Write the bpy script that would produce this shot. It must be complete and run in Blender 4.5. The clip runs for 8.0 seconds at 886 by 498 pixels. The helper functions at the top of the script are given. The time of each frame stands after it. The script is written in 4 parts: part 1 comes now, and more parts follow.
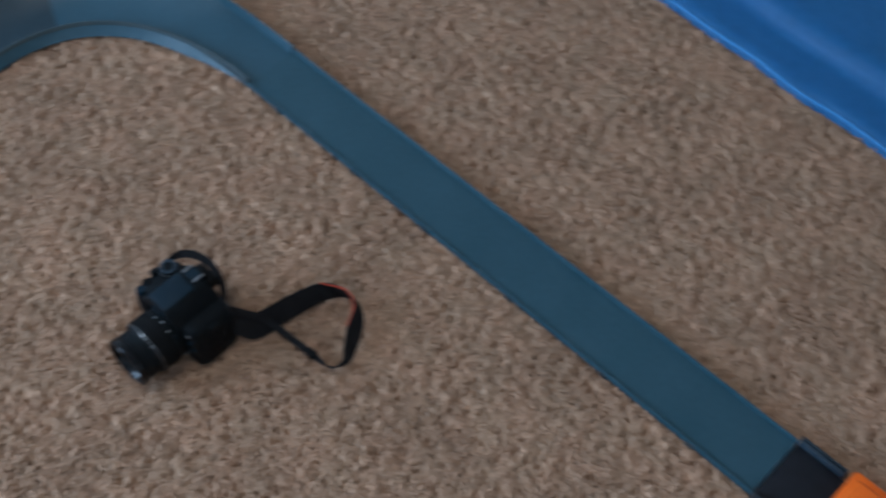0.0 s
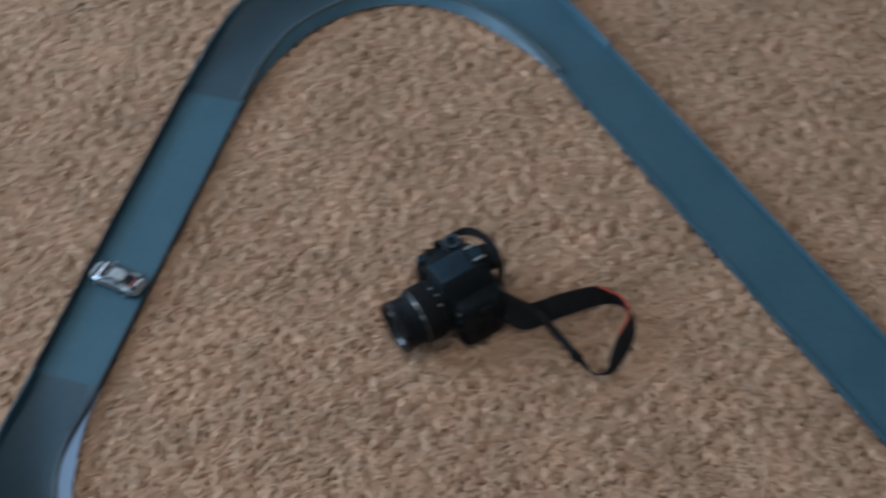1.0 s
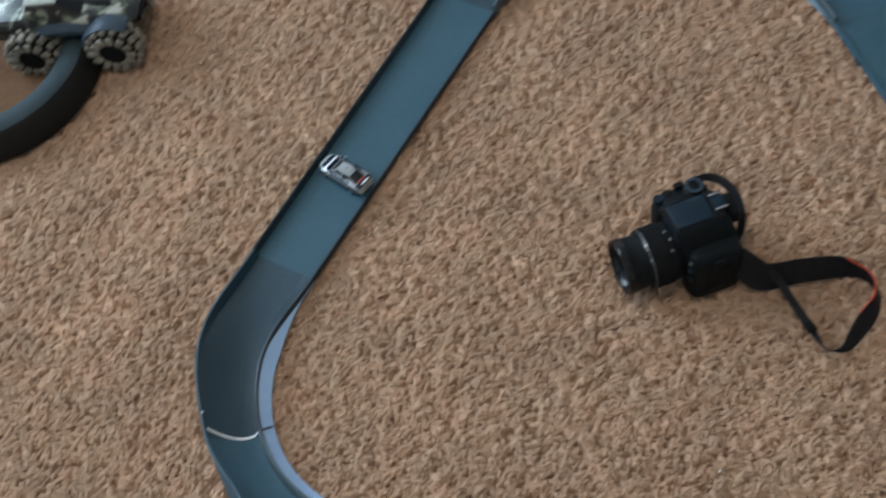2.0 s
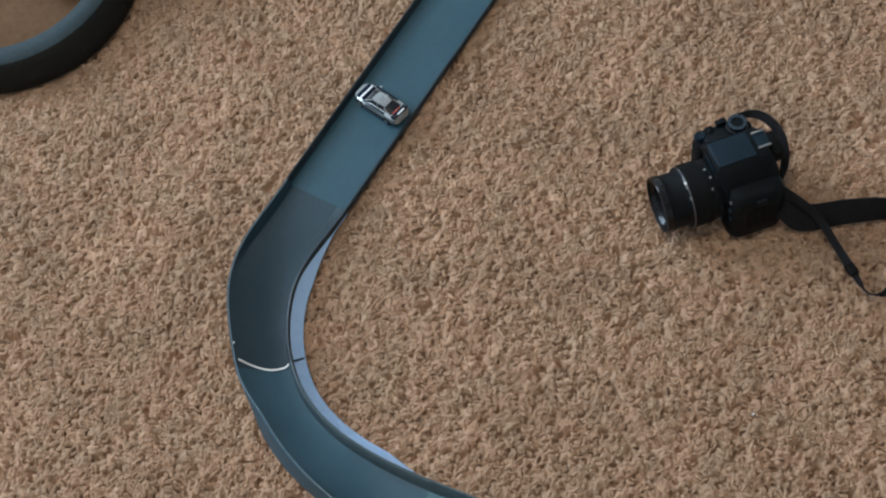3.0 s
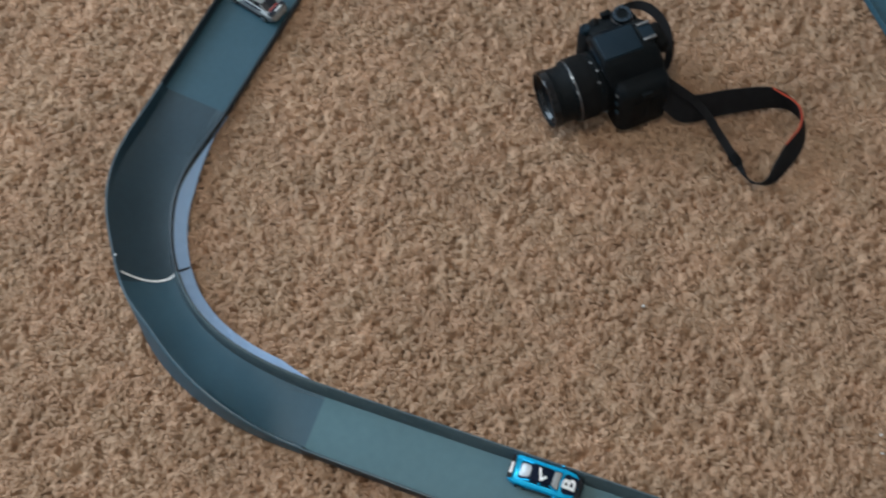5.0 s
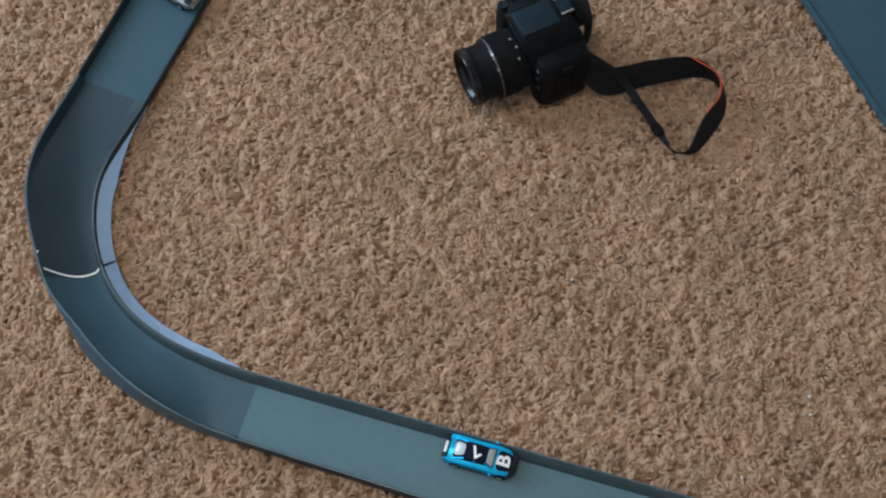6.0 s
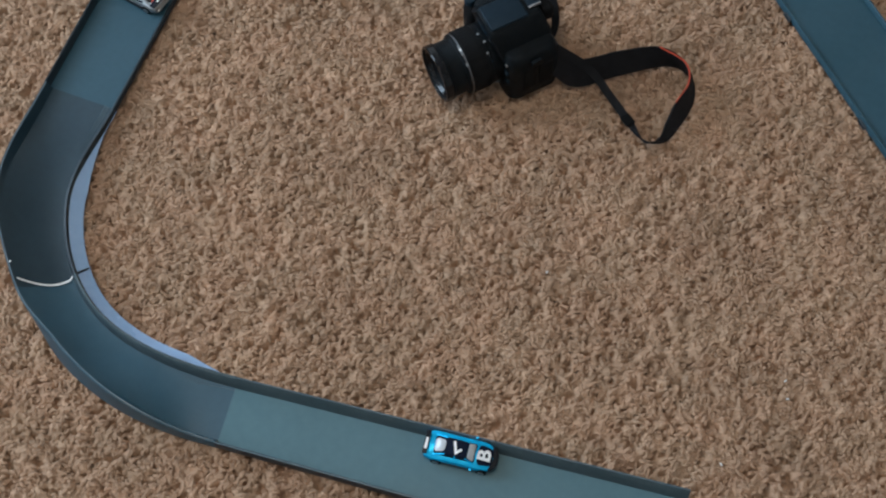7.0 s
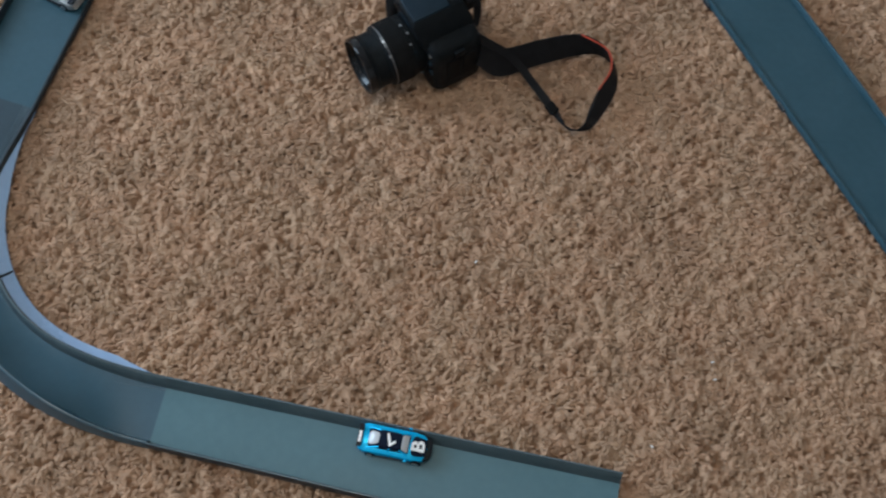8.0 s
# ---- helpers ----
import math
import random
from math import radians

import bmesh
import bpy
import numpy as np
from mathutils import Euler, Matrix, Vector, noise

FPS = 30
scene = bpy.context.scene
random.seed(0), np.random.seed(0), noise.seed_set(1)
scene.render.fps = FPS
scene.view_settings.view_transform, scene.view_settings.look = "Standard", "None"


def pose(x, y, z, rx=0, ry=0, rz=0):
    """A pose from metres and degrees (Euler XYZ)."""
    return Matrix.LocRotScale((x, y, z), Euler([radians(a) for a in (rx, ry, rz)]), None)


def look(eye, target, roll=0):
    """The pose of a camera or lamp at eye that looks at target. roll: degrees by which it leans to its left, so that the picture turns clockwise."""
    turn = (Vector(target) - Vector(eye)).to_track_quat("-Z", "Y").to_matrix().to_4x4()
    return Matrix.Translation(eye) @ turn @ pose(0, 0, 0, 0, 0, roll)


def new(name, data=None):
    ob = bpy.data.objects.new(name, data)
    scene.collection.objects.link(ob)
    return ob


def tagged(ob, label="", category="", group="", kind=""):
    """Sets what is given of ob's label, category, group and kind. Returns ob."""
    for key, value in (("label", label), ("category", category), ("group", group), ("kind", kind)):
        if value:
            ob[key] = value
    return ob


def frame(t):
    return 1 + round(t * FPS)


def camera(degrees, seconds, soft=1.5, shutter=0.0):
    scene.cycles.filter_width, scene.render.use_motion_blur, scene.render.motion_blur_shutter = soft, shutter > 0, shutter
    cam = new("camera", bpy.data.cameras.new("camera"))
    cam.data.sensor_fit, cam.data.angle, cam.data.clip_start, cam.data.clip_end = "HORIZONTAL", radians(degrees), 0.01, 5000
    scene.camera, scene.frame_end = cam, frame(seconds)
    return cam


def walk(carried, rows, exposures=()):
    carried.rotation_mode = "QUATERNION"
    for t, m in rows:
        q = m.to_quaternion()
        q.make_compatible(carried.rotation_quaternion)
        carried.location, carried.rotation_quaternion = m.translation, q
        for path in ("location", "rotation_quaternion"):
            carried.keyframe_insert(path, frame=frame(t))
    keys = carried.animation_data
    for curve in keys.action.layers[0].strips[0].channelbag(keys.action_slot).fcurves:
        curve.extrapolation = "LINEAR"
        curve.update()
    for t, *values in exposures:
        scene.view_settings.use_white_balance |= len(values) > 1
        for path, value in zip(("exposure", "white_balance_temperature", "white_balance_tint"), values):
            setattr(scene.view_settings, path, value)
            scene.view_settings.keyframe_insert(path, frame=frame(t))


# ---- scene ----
cam = camera(39.4, 8.0, soft=2.1, shutter=0.7)
PATH = [
    (0, (-0.041, -0.007, 1.322), (0.055, 1.111, -0.334), -0.4),
    (0.5, (-0.06, -0.004, 1.304), (-0.164, 1.137, -0.335), -3.7),
    (1, (-0.085, 0.005, 1.286), (-0.388, 1.116, -0.349), -6.4),
    (1.5, (-0.105, 0.018, 1.259), (-0.607, 1.038, -0.386), -10.3),
    (2, (-0.13, 0.024, 1.236), (-0.72, 0.955, -0.432), -11.9),
    (2.2, (-0.131, 0.028, 1.229), (-0.742, 0.923, -0.452), -12.9),
    (3.3, (-0.137, 0.045, 1.225), (-0.749, 0.834, -0.508), -15.4),
    (3.5, (-0.151, 0.043, 1.226), (-0.737, 0.829, -0.518), -14.2),
    (4, (-0.151, 0.047, 1.221), (-0.705, 0.809, -0.543), -14.1),
    (4.5, (-0.161, 0.051, 1.217), (-0.629, 0.792, -0.581), -11.0),
    (5, (-0.159, 0.057, 1.215), (-0.53, 0.788, -0.609), -7.7),
    (5.2, (-0.152, 0.062, 1.214), (-0.495, 0.787, -0.618), -6.9),
    (6.3, (-0.137, 0.067, 1.211), (-0.406, 0.795, -0.633), -4.7),
    (6.5, (-0.141, 0.074, 1.216), (-0.398, 0.792, -0.633), -4.6),
    (7, (-0.134, 0.07, 1.214), (-0.383, 0.798, -0.632), -4.6),
    (7.5, (-0.127, 0.073, 1.214), (-0.335, 0.8, -0.637), -2.5),
    (8, (-0.128, 0.076, 1.218), (-0.271, 0.808, -0.638), 1.0),
]
walk(cam, [(t, look(eye, target, roll)) for t, eye, target, roll in PATH],
     exposures=[(0.0, -0.12, 5270, 8), (0.5, 0.0, 5500, 8), (1.0, 0.10, 5620, 8), (1.5, 0.20, 5860, 8), (2.0, 0.23, 6040, 8), (3.5, 0.22, 6180, 8), (5.0, 0.19, 6230, 8), (6.5, 0.11, 6150, 9), (8.0, 0.04, 6110, 9)])

# ---- world and light ----
world = bpy.data.worlds.new("daylight")
scene.world = world
world.use_nodes = True
wn = world.node_tree.nodes
sky = wn.new("ShaderNodeTexSky")
sky.sky_type = "NISHITA"
sky.sun_disc = False
sky.sun_elevation = radians(35)
sky.sun_rotation = radians(90)
wn["Background"].inputs["Strength"].default_value = 0.1
world.node_tree.links.new(sky.outputs["Color"], wn["Background"].inputs["Color"])


def window_light(name, at, turn, width, height, watts, color):
    data = bpy.data.lights.new(name, "AREA")
    data.shape, data.size, data.size_y = "RECTANGLE", width, height
    data.energy, data.color = watts, color
    ob = new(name, data)
    ob.matrix_basis = pose(*at, *turn)
    return ob


window_light("window_daylight", (-3.36, 0.90, 1.45), (0, -90, 0), 1.6, 2.0, 112, (0.70, 0.86, 1.0))
# Unseen overhead lamp, added as soft warm fill for the floor.
window_light("fill_lamp_light", (-0.45, 0.30, 2.30), (0, 0, 0), 0.5, 0.5, 9, (1.0, 0.86, 0.68))

# ---- materials ----


def material(name, color, rough=0.6, metal=0.0, spec=0.5):
    m = bpy.data.materials.new(name)
    m.use_nodes = True
    b = m.node_tree.nodes["Principled BSDF"]
    b.inputs["Base Color"].default_value = (*color, 1)
    b.inputs["Roughness"].default_value = rough
    b.inputs["Metallic"].default_value = metal
    b.inputs["Specular IOR Level"].default_value = spec
    return m


def vary(m, dark, light, scale, bump=0.0, bump_scale=None, rough=None, stretch=(1, 1, 1), detail=4.0):
    """Two scales of noise in the colour, a fine relief and an uneven gloss."""
    t = m.node_tree
    n, l = t.nodes, t.links
    b = n["Principled BSDF"]
    co = n.new("ShaderNodeTexCoord")
    mp = n.new("ShaderNodeMapping")
    mp.inputs["Scale"].default_value = stretch
    l.new(co.outputs["Object"], mp.inputs["Vector"])
    a = n.new("ShaderNodeTexNoise")
    a.inputs["Scale"].default_value, a.inputs["Detail"].default_value = scale, detail
    l.new(mp.outputs["Vector"], a.inputs["Vector"])
    c = n.new("ShaderNodeTexNoise")
    c.inputs["Scale"].default_value, c.inputs["Detail"].default_value = scale * 9, 3.0
    l.new(mp.outputs["Vector"], c.inputs["Vector"])
    mix = n.new("ShaderNodeMath")
    mix.operation = "MULTIPLY_ADD"
    mix.inputs[1].default_value = 0.45
    l.new(c.outputs["Fac"], mix.inputs[0])
    half = n.new("ShaderNodeMath")
    half.operation = "MULTIPLY"
    half.inputs[1].default_value = 0.55
    l.new(a.outputs["Fac"], half.inputs[0])
    l.new(half.outputs[0], mix.inputs[2])
    ramp = n.new("ShaderNodeValToRGB")
    ramp.color_ramp.elements[0].position, ramp.color_ramp.elements[1].position = 0.3, 0.7
    ramp.color_ramp.elements[0].color, ramp.color_ramp.elements[1].color = (*dark, 1), (*light, 1)
    l.new(mix.outputs[0], ramp.inputs["Fac"])
    l.new(ramp.outputs["Color"], b.inputs["Base Color"])
    if rough:
        rr = n.new("ShaderNodeMapRange")
        rr.inputs["From Min"].default_value, rr.inputs["From Max"].default_value = 0.3, 0.7
        rr.inputs["To Min"].default_value, rr.inputs["To Max"].default_value = rough
        l.new(a.outputs["Fac"], rr.inputs["Value"])
        l.new(rr.outputs["Result"], b.inputs["Roughness"])
    if bump:
        f = n.new("ShaderNodeTexNoise")
        f.inputs["Scale"].default_value, f.inputs["Detail"].default_value = bump_scale or scale * 12, 3.0
        l.new(mp.outputs["Vector"], f.inputs["Vector"])
        bp = n.new("ShaderNodeBump")
        bp.inputs["Strength"].default_value, bp.inputs["Distance"].default_value = bump, 0.001
        l.new(f.outputs["Fac"], bp.inputs["Height"])
        l.new(bp.outputs["Normal"], b.inputs["Normal"])
    return m


def yarn_material():
    m = material("carpet_yarn", (0.4, 0.26, 0.17), 0.95, spec=0.15)
    t = m.node_tree
    n, l = t.nodes, t.links
    b = n["Principled BSDF"]
    geo = n.new("ShaderNodeNewGeometry")
    ramp = n.new("ShaderNodeValToRGB")
    e = ramp.color_ramp.elements
    e[0].position, e[0].color = 0.0, (0.380, 0.240, 0.158, 1)
    e[1].position, e[1].color = 1.0, (0.495, 0.322, 0.220, 1)
    for p, c in ((0.3, (0.418, 0.265, 0.175, 1)), (0.7, (0.448, 0.287, 0.192, 1))):
        k = e.new(p)
        k.color = c
    l.new(geo.outputs["Random Per Island"], ramp.inputs["Fac"])
    co = n.new("ShaderNodeTexCoord")
    big = n.new("ShaderNodeTexNoise")
    big.inputs["Scale"].default_value, big.inputs["Detail"].default_value = 9.0, 7.0
    l.new(co.outputs["Object"], big.inputs["Vector"])
    soil = n.new("ShaderNodeMapRange")
    soil.inputs["From Min"].default_value, soil.inputs["From Max"].default_value = 0.3, 0.7
    soil.inputs["To Min"].default_value, soil.inputs["To Max"].default_value = 0.84, 1.10
    l.new(big.outputs["Fac"], soil.inputs["Value"])
    mul = n.new("ShaderNodeVectorMath")
    mul.operation = "SCALE"
    l.new(ramp.outputs["Color"], mul.inputs[0])
    l.new(soil.outputs["Result"], mul.inputs["Scale"])
    tuft = n.new("ShaderNodeTexNoise")
    tuft.inputs["Scale"].default_value, tuft.inputs["Detail"].default_value = 75.0, 4.0
    l.new(co.outputs["Object"], tuft.inputs["Vector"])
    wear = n.new("ShaderNodeMapRange")
    wear.inputs["From Min"].default_value, wear.inputs["From Max"].default_value = 0.32, 0.68
    wear.inputs["To Min"].default_value, wear.inputs["To Max"].default_value = 0.91, 1.09
    l.new(tuft.outputs["Fac"], wear.inputs["Value"])
    mul2 = n.new("ShaderNodeVectorMath")
    mul2.operation = "SCALE"
    cast = n.new("ShaderNodeTexNoise")
    cast.inputs["Scale"].default_value, cast.inputs["Detail"].default_value = 22.0, 3.0
    l.new(co.outputs["Object"], cast.inputs["Vector"])
    hue = n.new("ShaderNodeValToRGB")
    hue.color_ramp.elements[0].position, hue.color_ramp.elements[0].color = 0.36, (0.965, 1.0, 0.99, 1)
    hue.color_ramp.elements[1].position, hue.color_ramp.elements[1].color = 0.64, (1.02, 0.995, 0.97, 1)
    l.new(cast.outputs["Fac"], hue.inputs["Fac"])
    tint = n.new("ShaderNodeVectorMath")
    tint.operation = "MULTIPLY"
    l.new(mul.outputs["Vector"], tint.inputs[0])
    l.new(hue.outputs["Color"], tint.inputs[1])
    l.new(tint.outputs["Vector"], mul2.inputs[0])
    l.new(wear.outputs["Result"], mul2.inputs["Scale"])
    l.new(mul2.outputs["Vector"], b.inputs["Base Color"])
    fib = n.new("ShaderNodeTexNoise")
    fib.inputs["Scale"].default_value = 700.0
    l.new(co.outputs["Object"], fib.inputs["Vector"])
    bp = n.new("ShaderNodeBump")
    bp.inputs["Strength"].default_value, bp.inputs["Distance"].default_value = 0.9, 0.0016
    l.new(fib.outputs["Fac"], bp.inputs["Height"])
    l.new(bp.outputs["Normal"], b.inputs["Normal"])
    return m


YARN = yarn_material()
BACKING = vary(material("carpet_backing", (0.3, 0.2, 0.13), 1.0, spec=0.1), (0.20, 0.125, 0.085), (0.28, 0.185, 0.13), 9, 1.0, 260)
# Darker than the yarn: the strands' shade on each other is in this colour.
FAR_YARN = vary(material("carpet_far", (0.3, 0.2, 0.14), 0.95, spec=0.15), (0.285, 0.178, 0.116), (0.355, 0.226, 0.150), 40, 1.0, 260)
PLASTER = vary(material("wall_paint", (0.72, 0.69, 0.64), 0.85), (0.68, 0.65, 0.60), (0.75, 0.72, 0.68), 3, 0.2, 90)
CEILING = vary(material("ceiling_paint", (0.8, 0.79, 0.77), 0.9), (0.77, 0.76, 0.74), (0.82, 0.81, 0.79), 3, 0.3, 60)
TRACK = vary(material("track_plastic", (0.04, 0.065, 0.085), 0.38, spec=0.32), (0.022, 0.060, 0.082), (0.033, 0.077, 0.105), 14, 0.12, 500, rough=(0.36, 0.46))
# Brighter copy of the track plastic; the last straight's light is painted in.
LIT_TRACK = vary(material("lit_track_plastic", (0.05, 0.1, 0.12), 0.4, spec=0.3), (0.060, 0.126, 0.150), (0.077, 0.150, 0.176), 14, 0.12, 500, rough=(0.38, 0.5))
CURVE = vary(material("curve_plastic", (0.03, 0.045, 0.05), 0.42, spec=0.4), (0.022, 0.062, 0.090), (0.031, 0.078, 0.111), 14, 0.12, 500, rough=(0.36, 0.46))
# Darker copy of the curve plastic: shade of each bend's first half painted in.
SHADED_CURVE = vary(material("shaded_curve_plastic", (0.02, 0.03, 0.035), 0.42, spec=0.4), (0.011, 0.028, 0.041), (0.018, 0.040, 0.056), 14, 0.12, 500, rough=(0.36, 0.46))
# Near-black: shade on the walls' inner faces is put into this colour.
EDGE = vary(material("wall_plastic", (0.02, 0.024, 0.03), 0.4, spec=0.3), (0.011, 0.018, 0.024), (0.020, 0.030, 0.038), 20, 0.1, 400, rough=(0.35, 0.5))
# Lit copy of the wall plastic, for inner walls that catch more light.
LIT_WALL = vary(material("lit_wall_plastic", (0.05, 0.07, 0.08), 0.45, spec=0.3), (0.040, 0.062, 0.072), (0.060, 0.084, 0.095), 20, 0.1, 400, rough=(0.4, 0.55))
# Pale blue puts the window's light on the slope into the plastic's colour.
LIT_SKIRT = vary(material("lit_skirt_plastic", (0.16, 0.19, 0.24), 0.28), (0.27, 0.42, 0.66), (0.34, 0.50, 0.74), 12, 0.1, 300, rough=(0.22, 0.36))
# Paler than the walls: light caught on top edges, put into the colour.
LIT_RIDGE = vary(material("lit_ridge_plastic", (0.12, 0.17, 0.21), 0.3), (0.06, 0.095, 0.12), (0.095, 0.135, 0.16), 20, 0.1, 400, rough=(0.25, 0.4))
CLIP = vary(material("white_plastic", (0.8, 0.8, 0.8), 0.4), (0.72, 0.72, 0.72), (0.84, 0.84, 0.84), 80, 0.05)
BLACK = vary(material("black_plastic", (0.012, 0.012, 0.013), 0.42, spec=0.09), (0.0028, 0.0042, 0.0052), (0.0065, 0.0085, 0.0105), 60, 0.5, 1800, rough=(0.36, 0.55))
RUBBER = vary(material("black_rubber", (0.014, 0.014, 0.014), 0.7, spec=0.09), (0.0035, 0.0037, 0.004), (0.008, 0.008, 0.0085), 70, 0.6, 1500)
# Bluish base stands in for the window's sheen on the flash lid.
SATIN = vary(material("satin_black", (0.02, 0.023, 0.028), 0.5, spec=0.12), (0.006, 0.014, 0.022), (0.011, 0.022, 0.033), 40, 0.25, 2500, rough=(0.34, 0.46))
STEEL = vary(material("bright_metal", (0.6, 0.6, 0.61), 0.28, 1.0), (0.52, 0.52, 0.53), (0.66, 0.66, 0.67), 90, 0.05)
GREY = vary(material("grey_paint", (0.32, 0.33, 0.34), 0.45), (0.20, 0.21, 0.22), (0.27, 0.28, 0.29), 60, 0.1)
GLASS = material("lens_glass", (0.010, 0.009, 0.014), 0.05, spec=0.8)
WEB = vary(material("strap_webbing", (0.014, 0.014, 0.015), 0.75, spec=0.15), (0.006, 0.006, 0.007), (0.014, 0.014, 0.016), 120, 1.0, 900)
RED = vary(material("red_piping", (0.55, 0.06, 0.02), 0.6), (0.32, 0.028, 0.010), (0.48, 0.055, 0.016), 100, 0.4)
ORANGE = vary(material("orange_plastic", (0.85, 0.16, 0.01), 0.45, spec=0.25), (0.78, 0.125, 0.005), (0.86, 0.165, 0.010), 25, 0.1)
BLUE_CLOTH = vary(material("blue_cloth", (0.02, 0.1, 0.27), 0.5, spec=0.45), (0.042, 0.19, 0.46), (0.065, 0.25, 0.57), 8, 0.5, 700, rough=(0.32, 0.5))
CAR_BLUE = vary(material("blue_metallic_paint", (0.01, 0.3, 0.6), 0.24, 0.55, 0.7), (0.004, 0.40, 0.78), (0.010, 0.52, 0.90), 90, 0.05)
CAR_SILVER = vary(material("silver_paint", (0.5, 0.5, 0.5), 0.28, 0.7), (0.26, 0.275, 0.28), (0.38, 0.40, 0.41), 90, 0.05)
CAR_BLACK = vary(material("black_gloss", (0.012, 0.013, 0.016), 0.32, spec=0.14), (0.009, 0.010, 0.013), (0.018, 0.019, 0.023), 90, 0.05)
CAR_NAVY = vary(material("navy_gloss", (0.006, 0.010, 0.022), 0.5, spec=0.04), (0.004, 0.007, 0.016), (0.009, 0.014, 0.030), 90, 0.05)
WHITE = vary(material("white_print", (0.82, 0.82, 0.82), 0.35), (0.76, 0.76, 0.76), (0.85, 0.85, 0.85), 200, 0.02)
SCREEN = material("pale_windscreen", (0.42, 0.44, 0.46), 0.15, spec=0.6)
DULL_METAL = vary(material("dull_metal", (0.3, 0.3, 0.31), 0.4, 0.8), (0.20, 0.20, 0.21), (0.36, 0.36, 0.37), 120, 0.1)
BAND = vary(material("band_metal", (0.2, 0.2, 0.21), 0.3, 0.9), (0.10, 0.10, 0.11), (0.22, 0.22, 0.23), 150, 0.1)
# Dark brown holds the shade inside the basin.
SHADED_INSIDE = vary(material("shaded_brown_inside", (0.16, 0.10, 0.06), 0.9, spec=0.06), (0.085, 0.046, 0.024), (0.135, 0.076, 0.042), 14, 0.5, 300)
GUARD = vary(material("mudguard_plastic", (0.05, 0.07, 0.09), 0.45, spec=0.3), (0.020, 0.034, 0.050), (0.036, 0.054, 0.074), 30, 0.1)
GLOSS = vary(material("gloss_black_ring", (0.006, 0.006, 0.007), 0.14, spec=0.25), (0.004, 0.004, 0.005), (0.008, 0.008, 0.009), 60, 0.05)
MUD = vary(material("muddy_rubber", (0.18, 0.15, 0.11), 0.8, spec=0.2), (0.05, 0.045, 0.035), (0.30, 0.28, 0.23), 60, 0.6, 600)
PALE = vary(material("dirty_white_plastic", (0.5, 0.5, 0.46), 0.7, spec=0.2), (0.14, 0.15, 0.12), (0.44, 0.44, 0.41), 30, 0.2, 300)
BASIN = vary(material("basin_plastic", (0.016, 0.017, 0.018), 0.4, spec=0.12), (0.006, 0.006, 0.0055), (0.013, 0.012, 0.011), 22, 0.3, 400, rough=(0.3, 0.5))
# Paler blue-grey puts the window's reflection on the rim into its colour.
LIT_RIM = vary(material("lit_basin_rim", (0.10, 0.12, 0.13), 0.7, spec=0.12), (0.022, 0.033, 0.038), (0.038, 0.052, 0.058), 22, 0.1)


def camouflage():
    m = material("camouflage_print", (0.3, 0.3, 0.26), 0.35)
    t = m.node_tree
    n, l = t.nodes, t.links
    co = n.new("ShaderNodeTexCoord")
    a = n.new("ShaderNodeTexNoise")
    a.inputs["Scale"].default_value, a.inputs["Detail"].default_value, a.inputs["Distortion"].default_value = 46, 2.5, 0.5
    l.new(co.outputs["Object"], a.inputs["Vector"])
    ramp = n.new("ShaderNodeValToRGB")
    ramp.color_ramp.interpolation = "CONSTANT"
    e = ramp.color_ramp.elements
    e[0].position, e[0].color = 0.0, (0.012, 0.013, 0.014, 1)
    e[1].position, e[1].color = 0.48, (0.05, 0.065, 0.05, 1)
    for p, c in ((0.54, (0.16, 0.18, 0.14, 1)), (0.60, (0.40, 0.41, 0.37, 1))):
        k = e.new(p)
        k.color = c
    l.new(a.outputs["Fac"], ramp.inputs["Fac"])
    l.new(ramp.outputs["Color"], n["Principled BSDF"].inputs["Base Color"])
    return m


CAMO = camouflage()

# ---- mesh helpers ----


def finish(name, bm, mat, parent=None, label="", smooth=True):
    me = bpy.data.meshes.new(name)
    bmesh.ops.recalc_face_normals(bm, faces=bm.faces)
    bm.to_mesh(me)
    bm.free()
    me.materials.append(mat)
    if smooth:
        for p in me.polygons:
            p.use_smooth = True
        me.set_sharp_from_angle(angle=radians(38))
    ob = new(name, me)
    if parent:
        ob.parent = parent
    if label:
        tagged(ob, label)
    return ob


def part(name, bm, mat, parent, label=""):
    return finish(name, bm, mat, parent, label)


def thing(name, m, label, category, group="", kind=""):
    ob = new(name)
    ob.matrix_basis = m
    ob.empty_display_size = 0.05
    return tagged(ob, label, category, group, kind)


def box(x0, x1, y0, y1, z0, z1, bevel=0.0, segments=2, bm=None, turn=None):
    bm = bm or bmesh.new()
    r = bmesh.ops.create_cube(bm, size=1.0)
    m = Matrix.Translation(((x0 + x1) / 2, (y0 + y1) / 2, (z0 + z1) / 2)) @ Matrix.Diagonal((x1 - x0, y1 - y0, z1 - z0, 1))
    bmesh.ops.transform(bm, matrix=m, verts=r["verts"])
    if turn:
        bmesh.ops.transform(bm, matrix=turn, verts=r["verts"])
    if bevel:
        es = list({e for v in r["verts"] for e in v.link_edges})
        bmesh.ops.bevel(bm, geom=es, offset=bevel, segments=segments, profile=0.5, affect="EDGES")
    return bm


